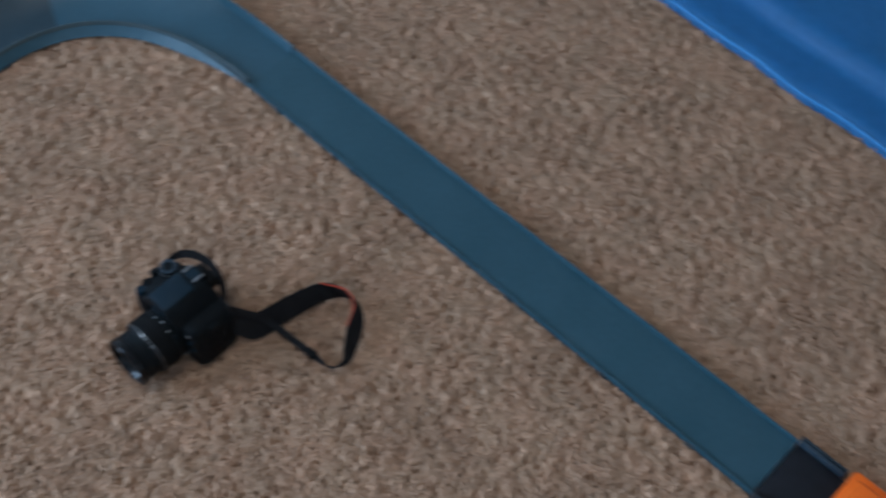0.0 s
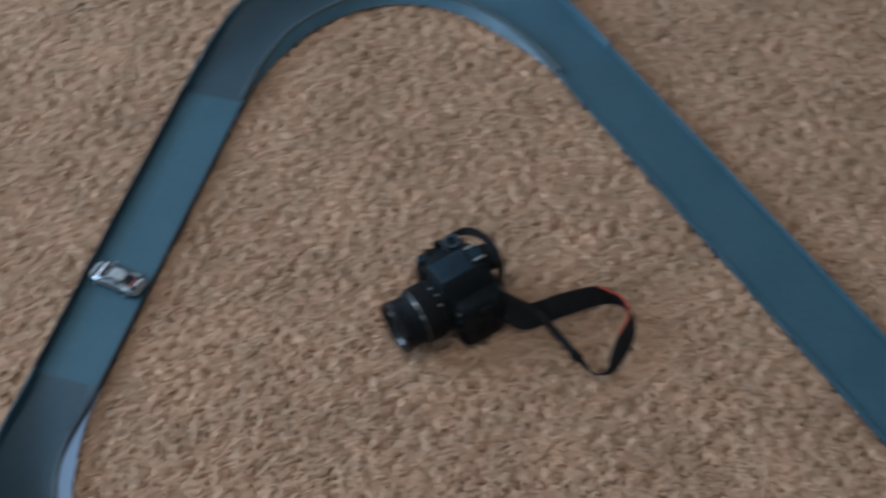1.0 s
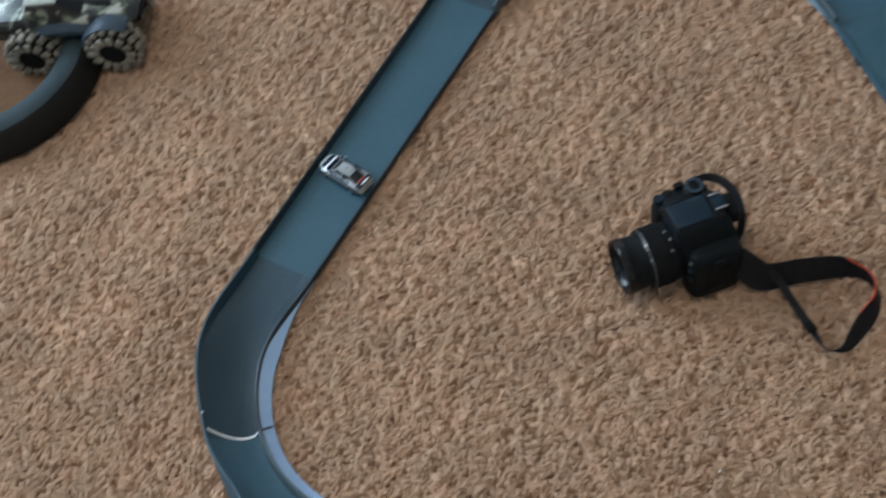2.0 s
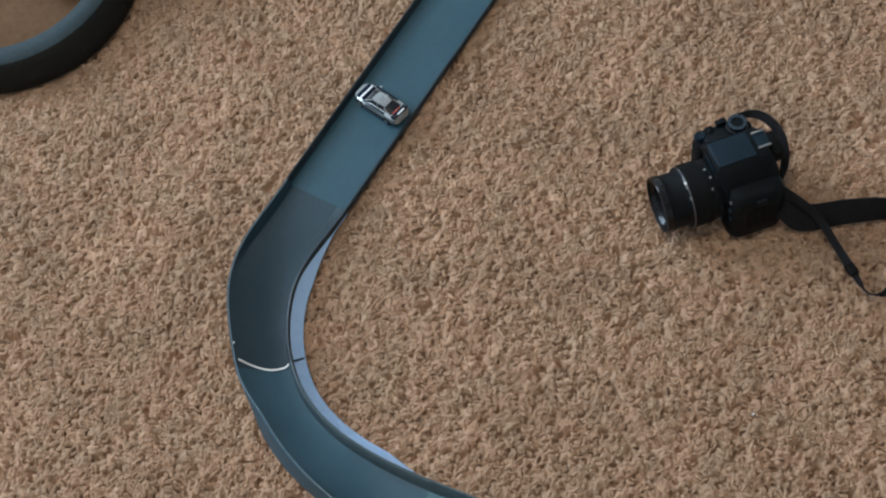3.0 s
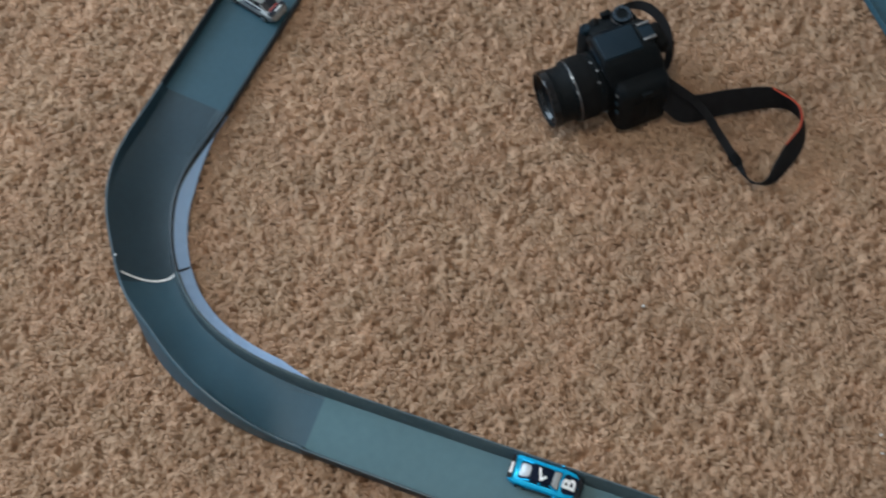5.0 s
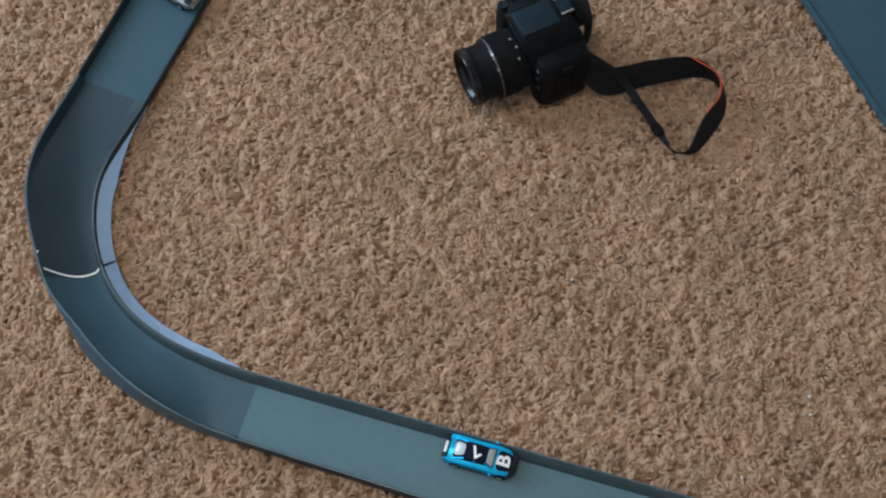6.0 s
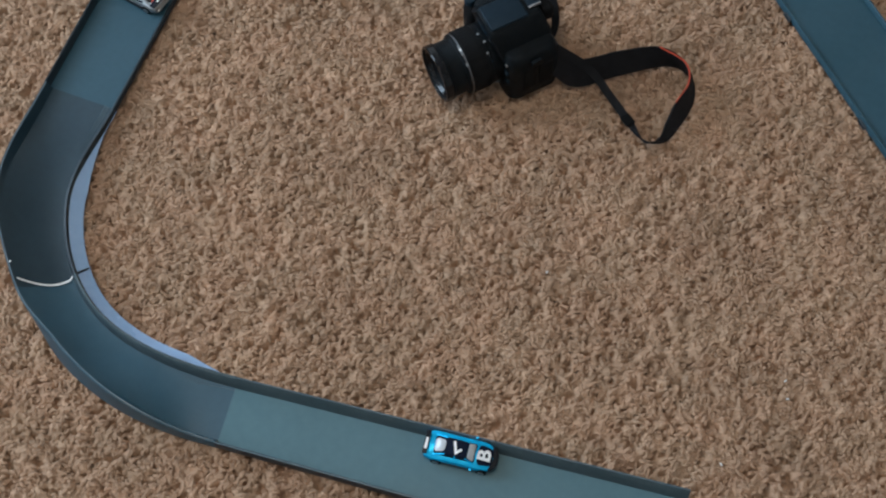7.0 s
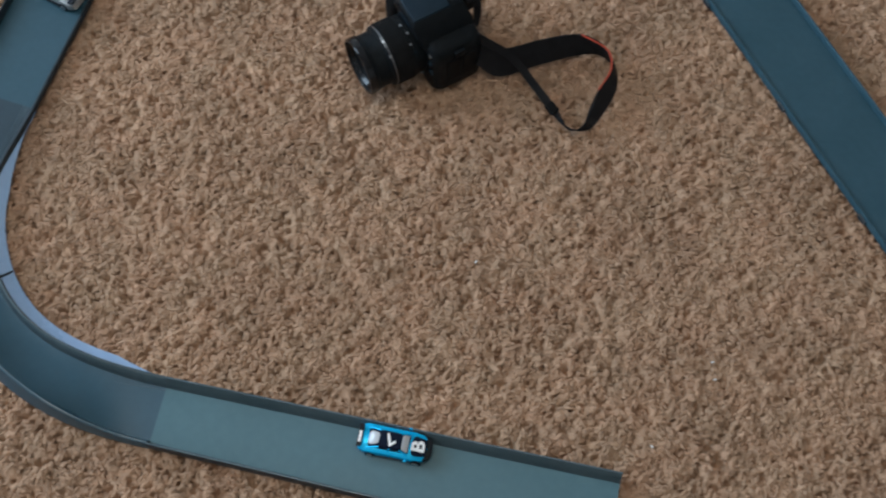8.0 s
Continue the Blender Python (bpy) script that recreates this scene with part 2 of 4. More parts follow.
def loft(sections, closed=False, caps=True, bm=None):
    """A skin over loops of equal length; each loop is a closed ring."""
    bm = bm or bmesh.new()
    rings = [[bm.verts.new(p) for p in s] for s in sections]
    n = len(rings[0])
    pairs = list(zip(rings, rings[1:])) + ([(rings[-1], rings[0])] if closed else [])
    for a, b in pairs:
        for i in range(n):
            bm.faces.new((a[i], a[(i + 1) % n], b[(i + 1) % n], b[i]))
    if caps and not closed:
        bm.faces.new(rings[0])
        bm.faces.new(rings[-1])
    return bm


def lathe(profile, axis="z", steps=40, bm=None, at=(0, 0, 0), closed=False):
    """Turns (radius, height) pairs round an axis; the ends are capped where the radius is zero."""
    secs = []
    for r, h in profile:
        ring = []
        for i in range(steps):
            a = 2 * math.pi * i / steps
            c, s = max(r, 1e-5) * math.cos(a), max(r, 1e-5) * math.sin(a)
            p = {"z": (c, s, h), "y": (c, h, s), "x": (h, c, s)}[axis]
            ring.append(Vector(p) + Vector(at))
        secs.append(ring)
    return loft(secs, closed=closed, caps=not closed, bm=bm)


def tube(points, radius, steps=8, bm=None):
    secs = []
    pts = [Vector(p) for p in points]
    for i, p in enumerate(pts):
        d = (pts[min(i + 1, len(pts) - 1)] - pts[max(i - 1, 0)]).normalized()
        side = d.cross(Vector((0, 0, 1)))
        side = side.normalized() if side.length > 1e-4 else Vector((1, 0, 0))
        up = side.cross(d)
        secs.append([p + radius * (math.cos(2 * math.pi * k / steps) * side + math.sin(2 * math.pi * k / steps) * up) for k in range(steps)])
    return loft(secs, bm=bm)


def curve_points(points, per=10):
    """A smooth line through a few control points."""
    p = [Vector(q) for q in points]
    p = [2 * p[0] - p[1]] + p + [2 * p[-1] - p[-2]]
    out = []
    for i in range(1, len(p) - 2):
        for k in range(per):
            t = k / per
            a, b, c, d = p[i - 1], p[i], p[i + 1], p[i + 2]
            out.append(0.5 * (2 * b + (c - a) * t + (2 * a - 5 * b + 4 * c - d) * t * t + (3 * b - a - 3 * c + d) * t ** 3))
    out.append(p[-2])
    return out


def lettering(text, size, parent, m, mat, name="lettering", bold=0.0):
    cu = bpy.data.curves.new(name, "FONT")
    cu.body, cu.size, cu.extrude, cu.offset = text, size, 0.00012, bold
    cu.align_x, cu.align_y = "CENTER", "CENTER"
    cu.materials.append(mat)
    tmp = new(name, cu)
    me = bpy.data.meshes.new_from_object(tmp.evaluated_get(bpy.context.evaluated_depsgraph_get()))
    bpy.data.objects.remove(tmp)
    ob = new(name, me)
    ob.parent = parent
    ob.matrix_basis = m
    return ob


# ---- the room ----
X0, X1, Y0, Y1, TOP = -3.4, 2.2, -1.6, 3.0, 2.4


def room():
    tagged(finish("floor", box(X0 - 0.1, X1 + 0.1, Y0 - 0.1, Y1 + 0.1, -0.06, -0.0165), BACKING, smooth=False),
           "wall-to-wall tan carpet floor backing", "floor", kind="structure")
    tagged(finish("ceiling", box(X0 - 0.1, X1 + 0.1, Y0 - 0.1, Y1 + 0.1, TOP, TOP + 0.1), CEILING, smooth=False),
           "plain white painted ceiling", "ceiling", kind="structure")

    def wall(name, pieces):
        bm = bmesh.new()
        for p in pieces:
            box(*p, bm=bm)
        tagged(finish(name, bm, PLASTER, smooth=False), "plain off-white painted wall", "wall", kind="structure")

    z = -0.0163
    wall("wall_north", [(X0, X1, Y1, Y1 + 0.1, z, TOP)])
    wall("wall_south", [(X0, X1, Y0 - 0.1, Y0, z, TOP)])
    wall("wall_west", [(X0 - 0.1, X0, Y0, -0.1, z, TOP), (X0 - 0.1, X0, 1.9, Y1, z, TOP), (X0 - 0.1, X0, -0.1, 1.9, z, 0.65), (X0 - 0.1, X0, -0.1, 1.9, 2.25, TOP)])
    wall("wall_east", [(X1, X1 + 0.1, Y0, Y1, z, TOP)])


room()


# Unseen fixture, added to go with the warm fill light.
def fill_lamp():
    ob = thing("fill_lamp", pose(-0.45, 0.30, 0), "unseen round white ceiling lamp, added as warm fill", "ceiling lamp")
    part("base", lathe([(0.0, 2.399), (0.30, 2.399), (0.30, 2.37), (0.27, 2.345), (0.0, 2.345)], steps=48), CLIP, ob)
    glow = material("lamp_diffuser", (0.9, 0.88, 0.84), 0.5)
    glow.node_tree.nodes["Principled BSDF"].inputs["Emission Color"].default_value = (1.0, 0.86, 0.68, 1)
    glow.node_tree.nodes["Principled BSDF"].inputs["Emission Strength"].default_value = 2.0
    part("diffuser", lathe([(0.0, 2.344), (0.262, 2.344), (0.255, 2.332), (0.0, 2.318)], steps=48), glow, ob, "softly glowing white diffuser")


fill_lamp()


def in_view(x, y):
    """The stretch of floor that is built as single strands."""
    keep = (y > 0.13) & (y < 1.50) & (x > -1.46) & (x < 0.90)
    return keep & (y < 1.16 + 0.36 * (x + 1.46)) & (y > 0.13 - 0.55 * (x + 0.95)) & (y > 0.12 + 0.55 * (x + 0.15) * (x > -0.15)) & (y > 0.30 - 0.17 * (x < 0.2))


def soft_field(rng, shape, step, size):
    """Smooth random heights whose lumps are about the given size, with a spread of one."""
    f = np.fft.fft2(rng.normal(0, 1, shape))
    ky, kx = np.meshgrid(np.fft.fftfreq(shape[0], step), np.fft.fftfreq(shape[1], step), indexing="ij")
    k = np.hypot(kx, ky) * size
    h = np.fft.ifft2(f * np.exp(-(k - 0.5) ** 2 / 0.08)).real
    return h / h.std()


def mesh_of(name, verts, faces, sides, mat):
    me = bpy.data.meshes.new(name)
    me.vertices.add(len(verts))
    me.vertices.foreach_set("co", verts.ravel())
    me.loops.add(faces.size)
    me.loops.foreach_set("vertex_index", faces.ravel())
    me.polygons.add(len(faces))
    me.polygons.foreach_set("loop_start", np.arange(0, faces.size, sides))
    me.polygons.foreach_set("use_smooth", np.ones(len(faces), dtype=bool))
    me.update(calc_edges=True)
    me.materials.append(mat)
    return new(name, me)


def carpet():
    """A frieze carpet: packed yarn with dimples, and twisted strands that flop over it."""
    rng = np.random.default_rng(7)
    step = 0.0024
    xs, ys = np.arange(-1.46, 0.90, step), np.arange(0.13, 1.50, step)
    shape = (ys.size, xs.size)
    gx, gy = np.meshgrid(xs, ys)
    lumps = soft_field(rng, shape, step, 0.0050)
    broad = soft_field(rng, shape, step, 0.013)
    patch = soft_field(rng, shape, step, 0.060)
    h = 0.0010 * lumps + 0.0014 * broad
    pit = np.clip((-(0.85 * lumps + 0.48 * broad) - 0.80 + 0.22 * patch) / 0.42, 0, 1)
    h = h - 0.0088 * pit * pit * (3 - 2 * pit)
    zed = np.clip(-0.0072 + h, -0.0160, 0.0)
    inside = in_view(gx, gy)
    index = np.cumsum(inside.ravel()).reshape(shape) - 1
    full = inside[:-1, :-1] & inside[1:, :-1] & inside[:-1, 1:] & inside[1:, 1:]
    quads = np.stack([index[:-1, :-1][full], index[:-1, 1:][full], index[1:, 1:][full], index[1:, :-1][full]], axis=1)
    jit = rng.uniform(-0.3, 0.3, (2,) + shape) * step
    verts = np.stack([(gx + jit[0])[inside], (gy + jit[1])[inside], zed[inside]], axis=1)
    tagged(mesh_of("carpet_pile", verts, quads, 4, YARN), "tan and brown frieze carpet pile with dimples", "carpet", kind="stuff")

    # the rest of the room, in broader lumps
    wide_step = 0.012
    wx, wy = np.arange(X0, X1 + wide_step, wide_step), np.arange(Y0, Y1 + wide_step, wide_step)
    ax, ay = np.meshgrid(wx, wy)
    az = np.clip(-0.0062 + 0.0014 * soft_field(rng, ax.shape, wide_step, 0.03), -0.0095, -0.0035)
    inner = in_view(ax, ay)
    number = np.arange(ax.size).reshape(ax.shape)
    open_cell = ~(inner[:-1, :-1] & inner[1:, :-1] & inner[:-1, 1:] & inner[1:, 1:])
    cells = np.stack([number[:-1, :-1][open_cell], number[:-1, 1:][open_cell], number[1:, 1:][open_cell], number[1:, :-1][open_cell]], axis=1)
    tagged(mesh_of("carpet_border", np.stack([ax.ravel(), ay.ravel(), az.ravel()], axis=1), cells, 4, FAR_YARN), "tan frieze carpet running on to the walls", "carpet", kind="stuff")

    gap = 0.0041
    sx, sy = np.meshgrid(np.arange(-1.45, 0.89, gap), np.arange(0.14, 1.49, gap))
    x = sx.ravel() + rng.uniform(-0.6, 0.6, sx.size) * gap
    y = sy.ravel() + rng.uniform(-0.6, 0.6, sx.size) * gap
    ix = np.clip(((x + 1.46) / step).astype(int), 0, xs.size - 1)
    iy = np.clip(((y - 0.13) / step).astype(int), 0, ys.size - 1)
    keep = in_view(x, y) & (pit[iy, ix] < 0.22)
    x, y, ix, iy = x[keep], y[keep], ix[keep], iy[keep]
    n = x.size
    lie = 1.3 * np.sin(19 * x + 3 * np.sin(13 * y)) + 1.3 * np.sin(23 * y - 11 * x + 0.7) + 0.8 * np.sin(3.1 * x + 4.3 * y) + rng.normal(0, 0.9, n)
    bend = rng.normal(0, 1.3, n)
    long = rng.uniform(0.0045, 0.0110, n)
    rad = rng.uniform(0.0007, 0.0016, n)
    top = zed[iy, ix] + rng.uniform(0.0004, 0.0042, n)
    droop = rng.uniform(0.0006, 0.0030, n)
    dip = rng.uniform(0.2, 1.0, n)
    strands = np.zeros((n, 15, 3))
    for k, t in enumerate((-0.5, -0.26, 0.0, 0.26, 0.5)):
        ang = lie + bend * 2 * t
        cx = x + long * t * np.cos(lie + bend * t)
        cy = y + long * t * np.sin(lie + bend * t)
        cz = top - droop * (2 * t) ** 2 - (0.0014 * dip if k == 4 else 0)
        rr = rad * (0.70, 1.0, 1.05, 0.95, 0.60)[k]
        for j, (s, u) in enumerate(((-1.15, -0.75), (0.0, 0.40), (1.15, -0.75))):
            strands[:, 3 * k + j, 0] = cx - np.sin(ang) * s * rr
            strands[:, 3 * k + j, 1] = cy + np.cos(ang) * s * rr
            strands[:, 3 * k + j, 2] = np.minimum(cz + u * rr, 0.0018)
    one = []
    for k in range(4):
        for j in range(2):
            a = 3 * k + j
            one += [(a, a + 3, a + 4), (a, a + 4, a + 1)]
    tri = (np.array(one)[None] + 15 * np.arange(n)[:, None, None]).reshape(-1, 3)
    tagged(mesh_of("carpet_strands", strands.reshape(-1, 3), tri, 3, YARN), "loose twisted tan yarn strands of the carpet", "carpet", kind="stuff")


carpet()

# ---- the toy race track ----
WALL_H, WALL_T, BED = 0.018, 0.003, 0.006


def bank_height(f, r, bank, top):
    """Height of a bend's bed: flat with an upright wall where r is 0, one hollow sweep up to the wall's top where r is 1."""
    upright = min(1.0, max(0.0, (f - 0.955) / 0.045))
    return BED + r * 0.167 * bank * (1 - f) + (top - BED) * ((1 - r) * upright + r * f ** 2.1)


ACROSS = [k / 14 for k in range(14)] + [0.955, 0.97, 0.985, 1.0]


def bend_rise(g):
    """How far the bank has come up, from the start of a whole bend to its end."""
    e = min(1.0, math.sin(math.pi * min(max(g, 0), 1)) * 1.35)
    return e * e * (3 - 2 * e)


def ribs(frames, profile):
    """Sections along a path: each frame is a point and an outward normal; the profile gives (across, height) pairs."""
    out = []
    for i, (p, nrm) in enumerate(frames):
        out.append([Vector((p.x + nrm.x * u, p.y + nrm.y * u, z)) for u, z in profile(i / (len(frames) - 1))])
    return out


def straight_frames(a, b, out, steps=14):
    a, b = Vector((*a, 0)), Vector((*b, 0))
    d = (b - a).normalized()
    nrm = Vector((d.y, -d.x, 0)) * out
    return [(a.lerp(b, i / steps), nrm) for i in range(steps + 1)]


def bend_frames(a, ha, b, hb, ka, kb, out, steps=48):
    """A bend from a, going along ha, to b, going along hb."""
    a, b = Vector((*a, 0)), Vector((*b, 0))
    ha, hb = Vector((*ha, 0)).normalized(), Vector((*hb, 0)).normalized()
    p1, p2 = a + ha * ka, b - hb * kb
    fr = []
    for i in range(steps + 1):
        t = i / steps
        p = a * (1 - t) ** 3 + p1 * 3 * t * (1 - t) ** 2 + p2 * 3 * t * t * (1 - t) + b * t ** 3
        d = ((p1 - a) * (1 - t) ** 2 + (p2 - p1) * 2 * t * (1 - t) + (b - p2) * t * t).normalized()
        fr.append((p, Vector((d.y, -d.x, 0)) * out))
    return fr


def track_straight(frames, width, label, inner=None, ridge=False, low=0.0, thick=0.0, both=False, plastic=None):
    ob = thing("track_straight", Matrix(), label, "toy track", "toy race track pieces")
    w0, w1 = width
    wd = lambda s: w0 + (w1 - w0) * s
    part("bed", loft(ribs(frames, lambda s: [(0.002, 0.001), (wd(s) - 0.002, 0.001), (wd(s) - 0.002, BED), (0.002, BED)])), plastic or TRACK, ob)
    for o in (0, 1):
        def prof(s, o=o):
            h, w = WALL_H - (0.5 * low * both if o else low), WALL_T + (0 if o else thick)
            q = [(0.0, 0.0), (w + 0.001, 0.0), (w + 0.0006, BED), (WALL_T, h - 0.001), (WALL_T - 0.0008, h), (0.0008, h), (0.0002, h - 0.001)]
            return [(wd(s) - u, z) for u, z in q] if o else q
        part("side_wall", loft(ribs(frames, prof)), inner if inner and (both or not o) else EDGE, ob, "raised plastic side wall")
    if ridge:
        part("ridge", loft(ribs(frames, lambda s: [(wd(s) - 0.0024, WALL_H - 0.0004), (wd(s) - 0.0020, WALL_H + 0.0004), (wd(s) - 0.0010, WALL_H + 0.0004), (wd(s) - 0.0006, WALL_H - 0.0004)])), LIT_RIDGE, ob, "top edge, caught light put into its paler colour")
        part("ridge", loft(ribs(frames, lambda s: [(0.0006, WALL_H - 0.0004), (0.0010, WALL_H + 0.0004), (0.0018, WALL_H + 0.0004), (0.0022, WALL_H - 0.0004)])), LIT_RIDGE, ob, "top edge, caught light put into its paler colour")
    return ob


def track_curve(frames, width, bank, label, s0, s1, pale=None, plastic=None):
    """A banked bend: the outer side is lifted, and an inner skirt slopes to the carpet."""
    skirted = pale is None
    ob = thing("track_curve", Matrix(), label, "toy track", "toy race track pieces")

    def late(s):
        """The second part of the near bend, whose outer side leans outward to the carpet."""
        g = s0 + (s1 - s0) * s
        e = min(1.0, max(0.0, (g - 0.43) / 0.17)) if skirted else 0.0
        o = min(1.0, max(0.0, (1 - g) / 0.42))
        return e * e * (3 - 2 * e) * o * o * (3 - 2 * o)

    def wide(s):
        g = s0 + (s1 - s0) * s
        w = width[0] + (width[1] - width[0]) * s
        return w - 0.008 * math.exp(-((g - 0.40) / 0.13) ** 2) - 0.013 * late(s) if skirted else w

    def flare(s):
        return 0.012 * late(s)

    def rise(s):
        return bend_rise(s0 + (s1 - s0) * s)

    def inset(s):
        """How far the inner wall has stepped in: quickly at the start, slowly given back towards the end."""
        g = s0 + (s1 - s0) * s
        e = min(1.0, (1 - g) / 0.5)
        return rise(s) if g < 0.5 else e * e * (3 - 2 * e)

    def top_at(s):
        r = rise(s)
        return BED + r * bank * 1.15 + WALL_H - BED * (1 - r) - (0.0104 * r if skirted else 0.0)

    def edge_at(s):
        return wide(s) - 0.004 + 0.0045 * rise(s)

    def floor_at(s, f):
        return bank_height(f, rise(s), bank, top_at(s) - 0.001)

    def bed(s):
        u0, u1 = 0.002 + 0.012 * inset(s), edge_at(s)
        top = [(u0 + (u1 - u0) * f, floor_at(s, f)) for f in ACROSS]
        return [(u, max(z - 0.004, 0.0012)) for u, z in top] + top[::-1]
    part("bed", loft(ribs(frames, bed)), plastic or CURVE, ob)

    def inner(s):
        r = rise(s)
        g = s0 + (s1 - s0) * s
        u, top = 0.0105 * inset(s), floor_at(s, 0) + (WALL_H - (0.0105 + BED if skirted else 0.0075) * (1 - g) - BED * g) * (1 - r) + (0.0085 + 0.002 * g) * r
        base = 0.006 * g if skirted else 0.0
        return [(u - 0.001 * r, 0.0005), (u + WALL_T + 0.001 + base, 0.0005), (u + WALL_T + 0.0006 + base, floor_at(s, 0)), (u + WALL_T + 0.0005, top - 0.001), (u + WALL_T - 0.0008, top), (u + 0.0008, top), (u, top - 0.001)]
    part("side_wall", loft(ribs(frames, inner)), LIT_WALL if s1 == 1.0 or not skirted else EDGE, ob, "raised side wall of the bend, light and shade put into its colour")

    def outer(s):
        t, zt, r = edge_at(s), top_at(s), rise(s)
        return [(t, 0.0), (t, zt - 0.001), (t + 0.001, zt), (t + 0.0025, zt), (t + 0.003, zt - 0.001), (wide(s) + 0.002 * r + flare(s), 0.0)]
    part("side_wall", loft(ribs(frames, outer)), plastic or CURVE, ob, "high outer wall of the banked bend")

    def ridge(s):
        t, z = edge_at(s), top_at(s)
        return [(t + 0.0002, z - 0.0006), (t + 0.0006, z + 0.0004), (t + 0.0014, z + 0.0004), (t + 0.0018, z - 0.0006)]
    part("ridge", loft(ribs(frames, ridge)), LIT_RIDGE, ob, "top edge, caught light put into its paler colour")

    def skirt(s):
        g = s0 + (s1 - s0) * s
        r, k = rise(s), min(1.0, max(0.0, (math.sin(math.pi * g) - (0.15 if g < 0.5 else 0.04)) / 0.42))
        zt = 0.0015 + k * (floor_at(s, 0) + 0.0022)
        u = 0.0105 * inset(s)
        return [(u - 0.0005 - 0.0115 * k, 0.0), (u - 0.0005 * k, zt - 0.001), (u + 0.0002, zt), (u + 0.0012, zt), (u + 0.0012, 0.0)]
    # Near bend: the default skirt colour already holds the window's light.
    part("skirt", loft(ribs(frames, skirt)), pale or LIT_SKIRT, ob, "sloping plastic skirt of the bend")
    return ob


# the straight that leads down to the launcher, the two bends, the short side and the last straight
A0, A1 = (-0.214, 1.188), (0.352, 0.516)
L0, L1 = (-0.697, 0.622), (-0.643, 1.085)
B0, B1 = (-0.463, 0.357), (0.000, 0.357)
hR = Vector((A1[0] - A0[0], A1[1] - A0[1])).normalized()
hL = Vector((L1[0] - L0[0], L1[1] - L0[1])).normalized()
long_frames = straight_frames(A0, A1, -1, 40)
long_straight = track_straight(long_frames, (0.089, 0.089), "long straight dark grey-blue plastic toy race track on the carpet", TRACK, low=0.009, both=True)
track_straight(straight_frames(L0, L1, -1), (0.086, 0.091), "straight dark grey-blue plastic toy race track with low walls", None, False, 0.0105)
track_straight(straight_frames(B0, B1, 1), (0.0715, 0.081), "straight plastic toy race track ending on the carpet, its light put into the colour", LIT_WALL, True, 0.0, 0.006, plastic=LIT_TRACK)
far = bend_frames(L1, hL, A0, hR, 0.235, 0.275, -1, 60)
track_curve(far[:31], (0.091, 0.088), 0.016, "banked plastic bend of the toy race track, its shade put into the colour", 0.0, 0.5, CURVE, SHADED_CURVE)
track_curve(far[30:], (0.088, 0.089), 0.016, "banked dark plastic bend of the toy race track", 0.5, 1.0, CURVE)
near = bend_frames(L0, -hL, B0, (1, 0), 0.197, 0.14, 1, 60)
first_bend = track_curve(near[:28], (0.086, 0.073), 0.027, "banked plastic bend of the toy race track, its shade put into the colour", 0.0, 0.45, None, SHADED_CURVE)
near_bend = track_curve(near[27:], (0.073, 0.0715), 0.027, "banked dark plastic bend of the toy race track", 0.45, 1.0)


def joint_line(curve, frames, at, width, bank):
    """The white strip that shows where two bend pieces meet, with a dark gap across the skirt."""
    (p, nrm) = frames[at]
    d = Vector((-nrm.y, nrm.x, 0))
    bm = bmesh.new()
    secs = []
    for k in range(17):
        f = k / 16
        f *= 0.965
        u = 0.0140 + (width - 0.0215) * f
        z = bank_height(f, 1.0, bank, BED + bank * 1.15 + WALL_H - 0.0114) + 0.0007
        if k == 0:
            u, z = u - 0.003, z + 0.006
        bow = d * (0.0005 + 0.006 * math.sin(math.pi * f) - 0.012 * f - (0.005, 0.002)[min(k, 1)] * (k < 2))
        c = Vector((p.x + nrm.x * u, p.y + nrm.y * u, z)) + bow
        secs.append([c - d * 0.0012, c + d * 0.0012, c + d * 0.0012 + Vector((0, 0, 0.0007)), c - d * 0.0012 + Vector((0, 0, 0.0007))])
    tip = Vector((p.x + nrm.x * (width - 0.009), p.y + nrm.y * (width - 0.009), 0)) - d * 0.030
    part("joint_tip", box(-0.0007, 0.0007, -0.0010, 0.0010, -0.0006, 0.0006, turn=pose(tip.x, tip.y, BED + bank * 1.15 + WALL_H - 0.0104)), CLIP, curve, "small white tip on the outer wall")
    part("joint_strip", loft(secs, bm=bm), CLIP, curve, "thin white strip at the joint")
    q = Vector((p.x, p.y, 0))
    gap = [[q + nrm * u + d * (e - 0.008 * (u < 0)) + Vector((0, 0, z)) for e, z in ((-0.0005, z0 - 0.002), (0.0005, z0 - 0.002), (0.0005, z0 + 0.0012), (-0.0005, z0 + 0.0012))] for u, z0 in ((-0.001, 0.0015), (0.0105, 0.0185))]
    part("joint_gap", loft(gap), EDGE, curve, "dark gap across the skirt")


joint_line(near_bend, near, 27, 0.0735, 0.027)


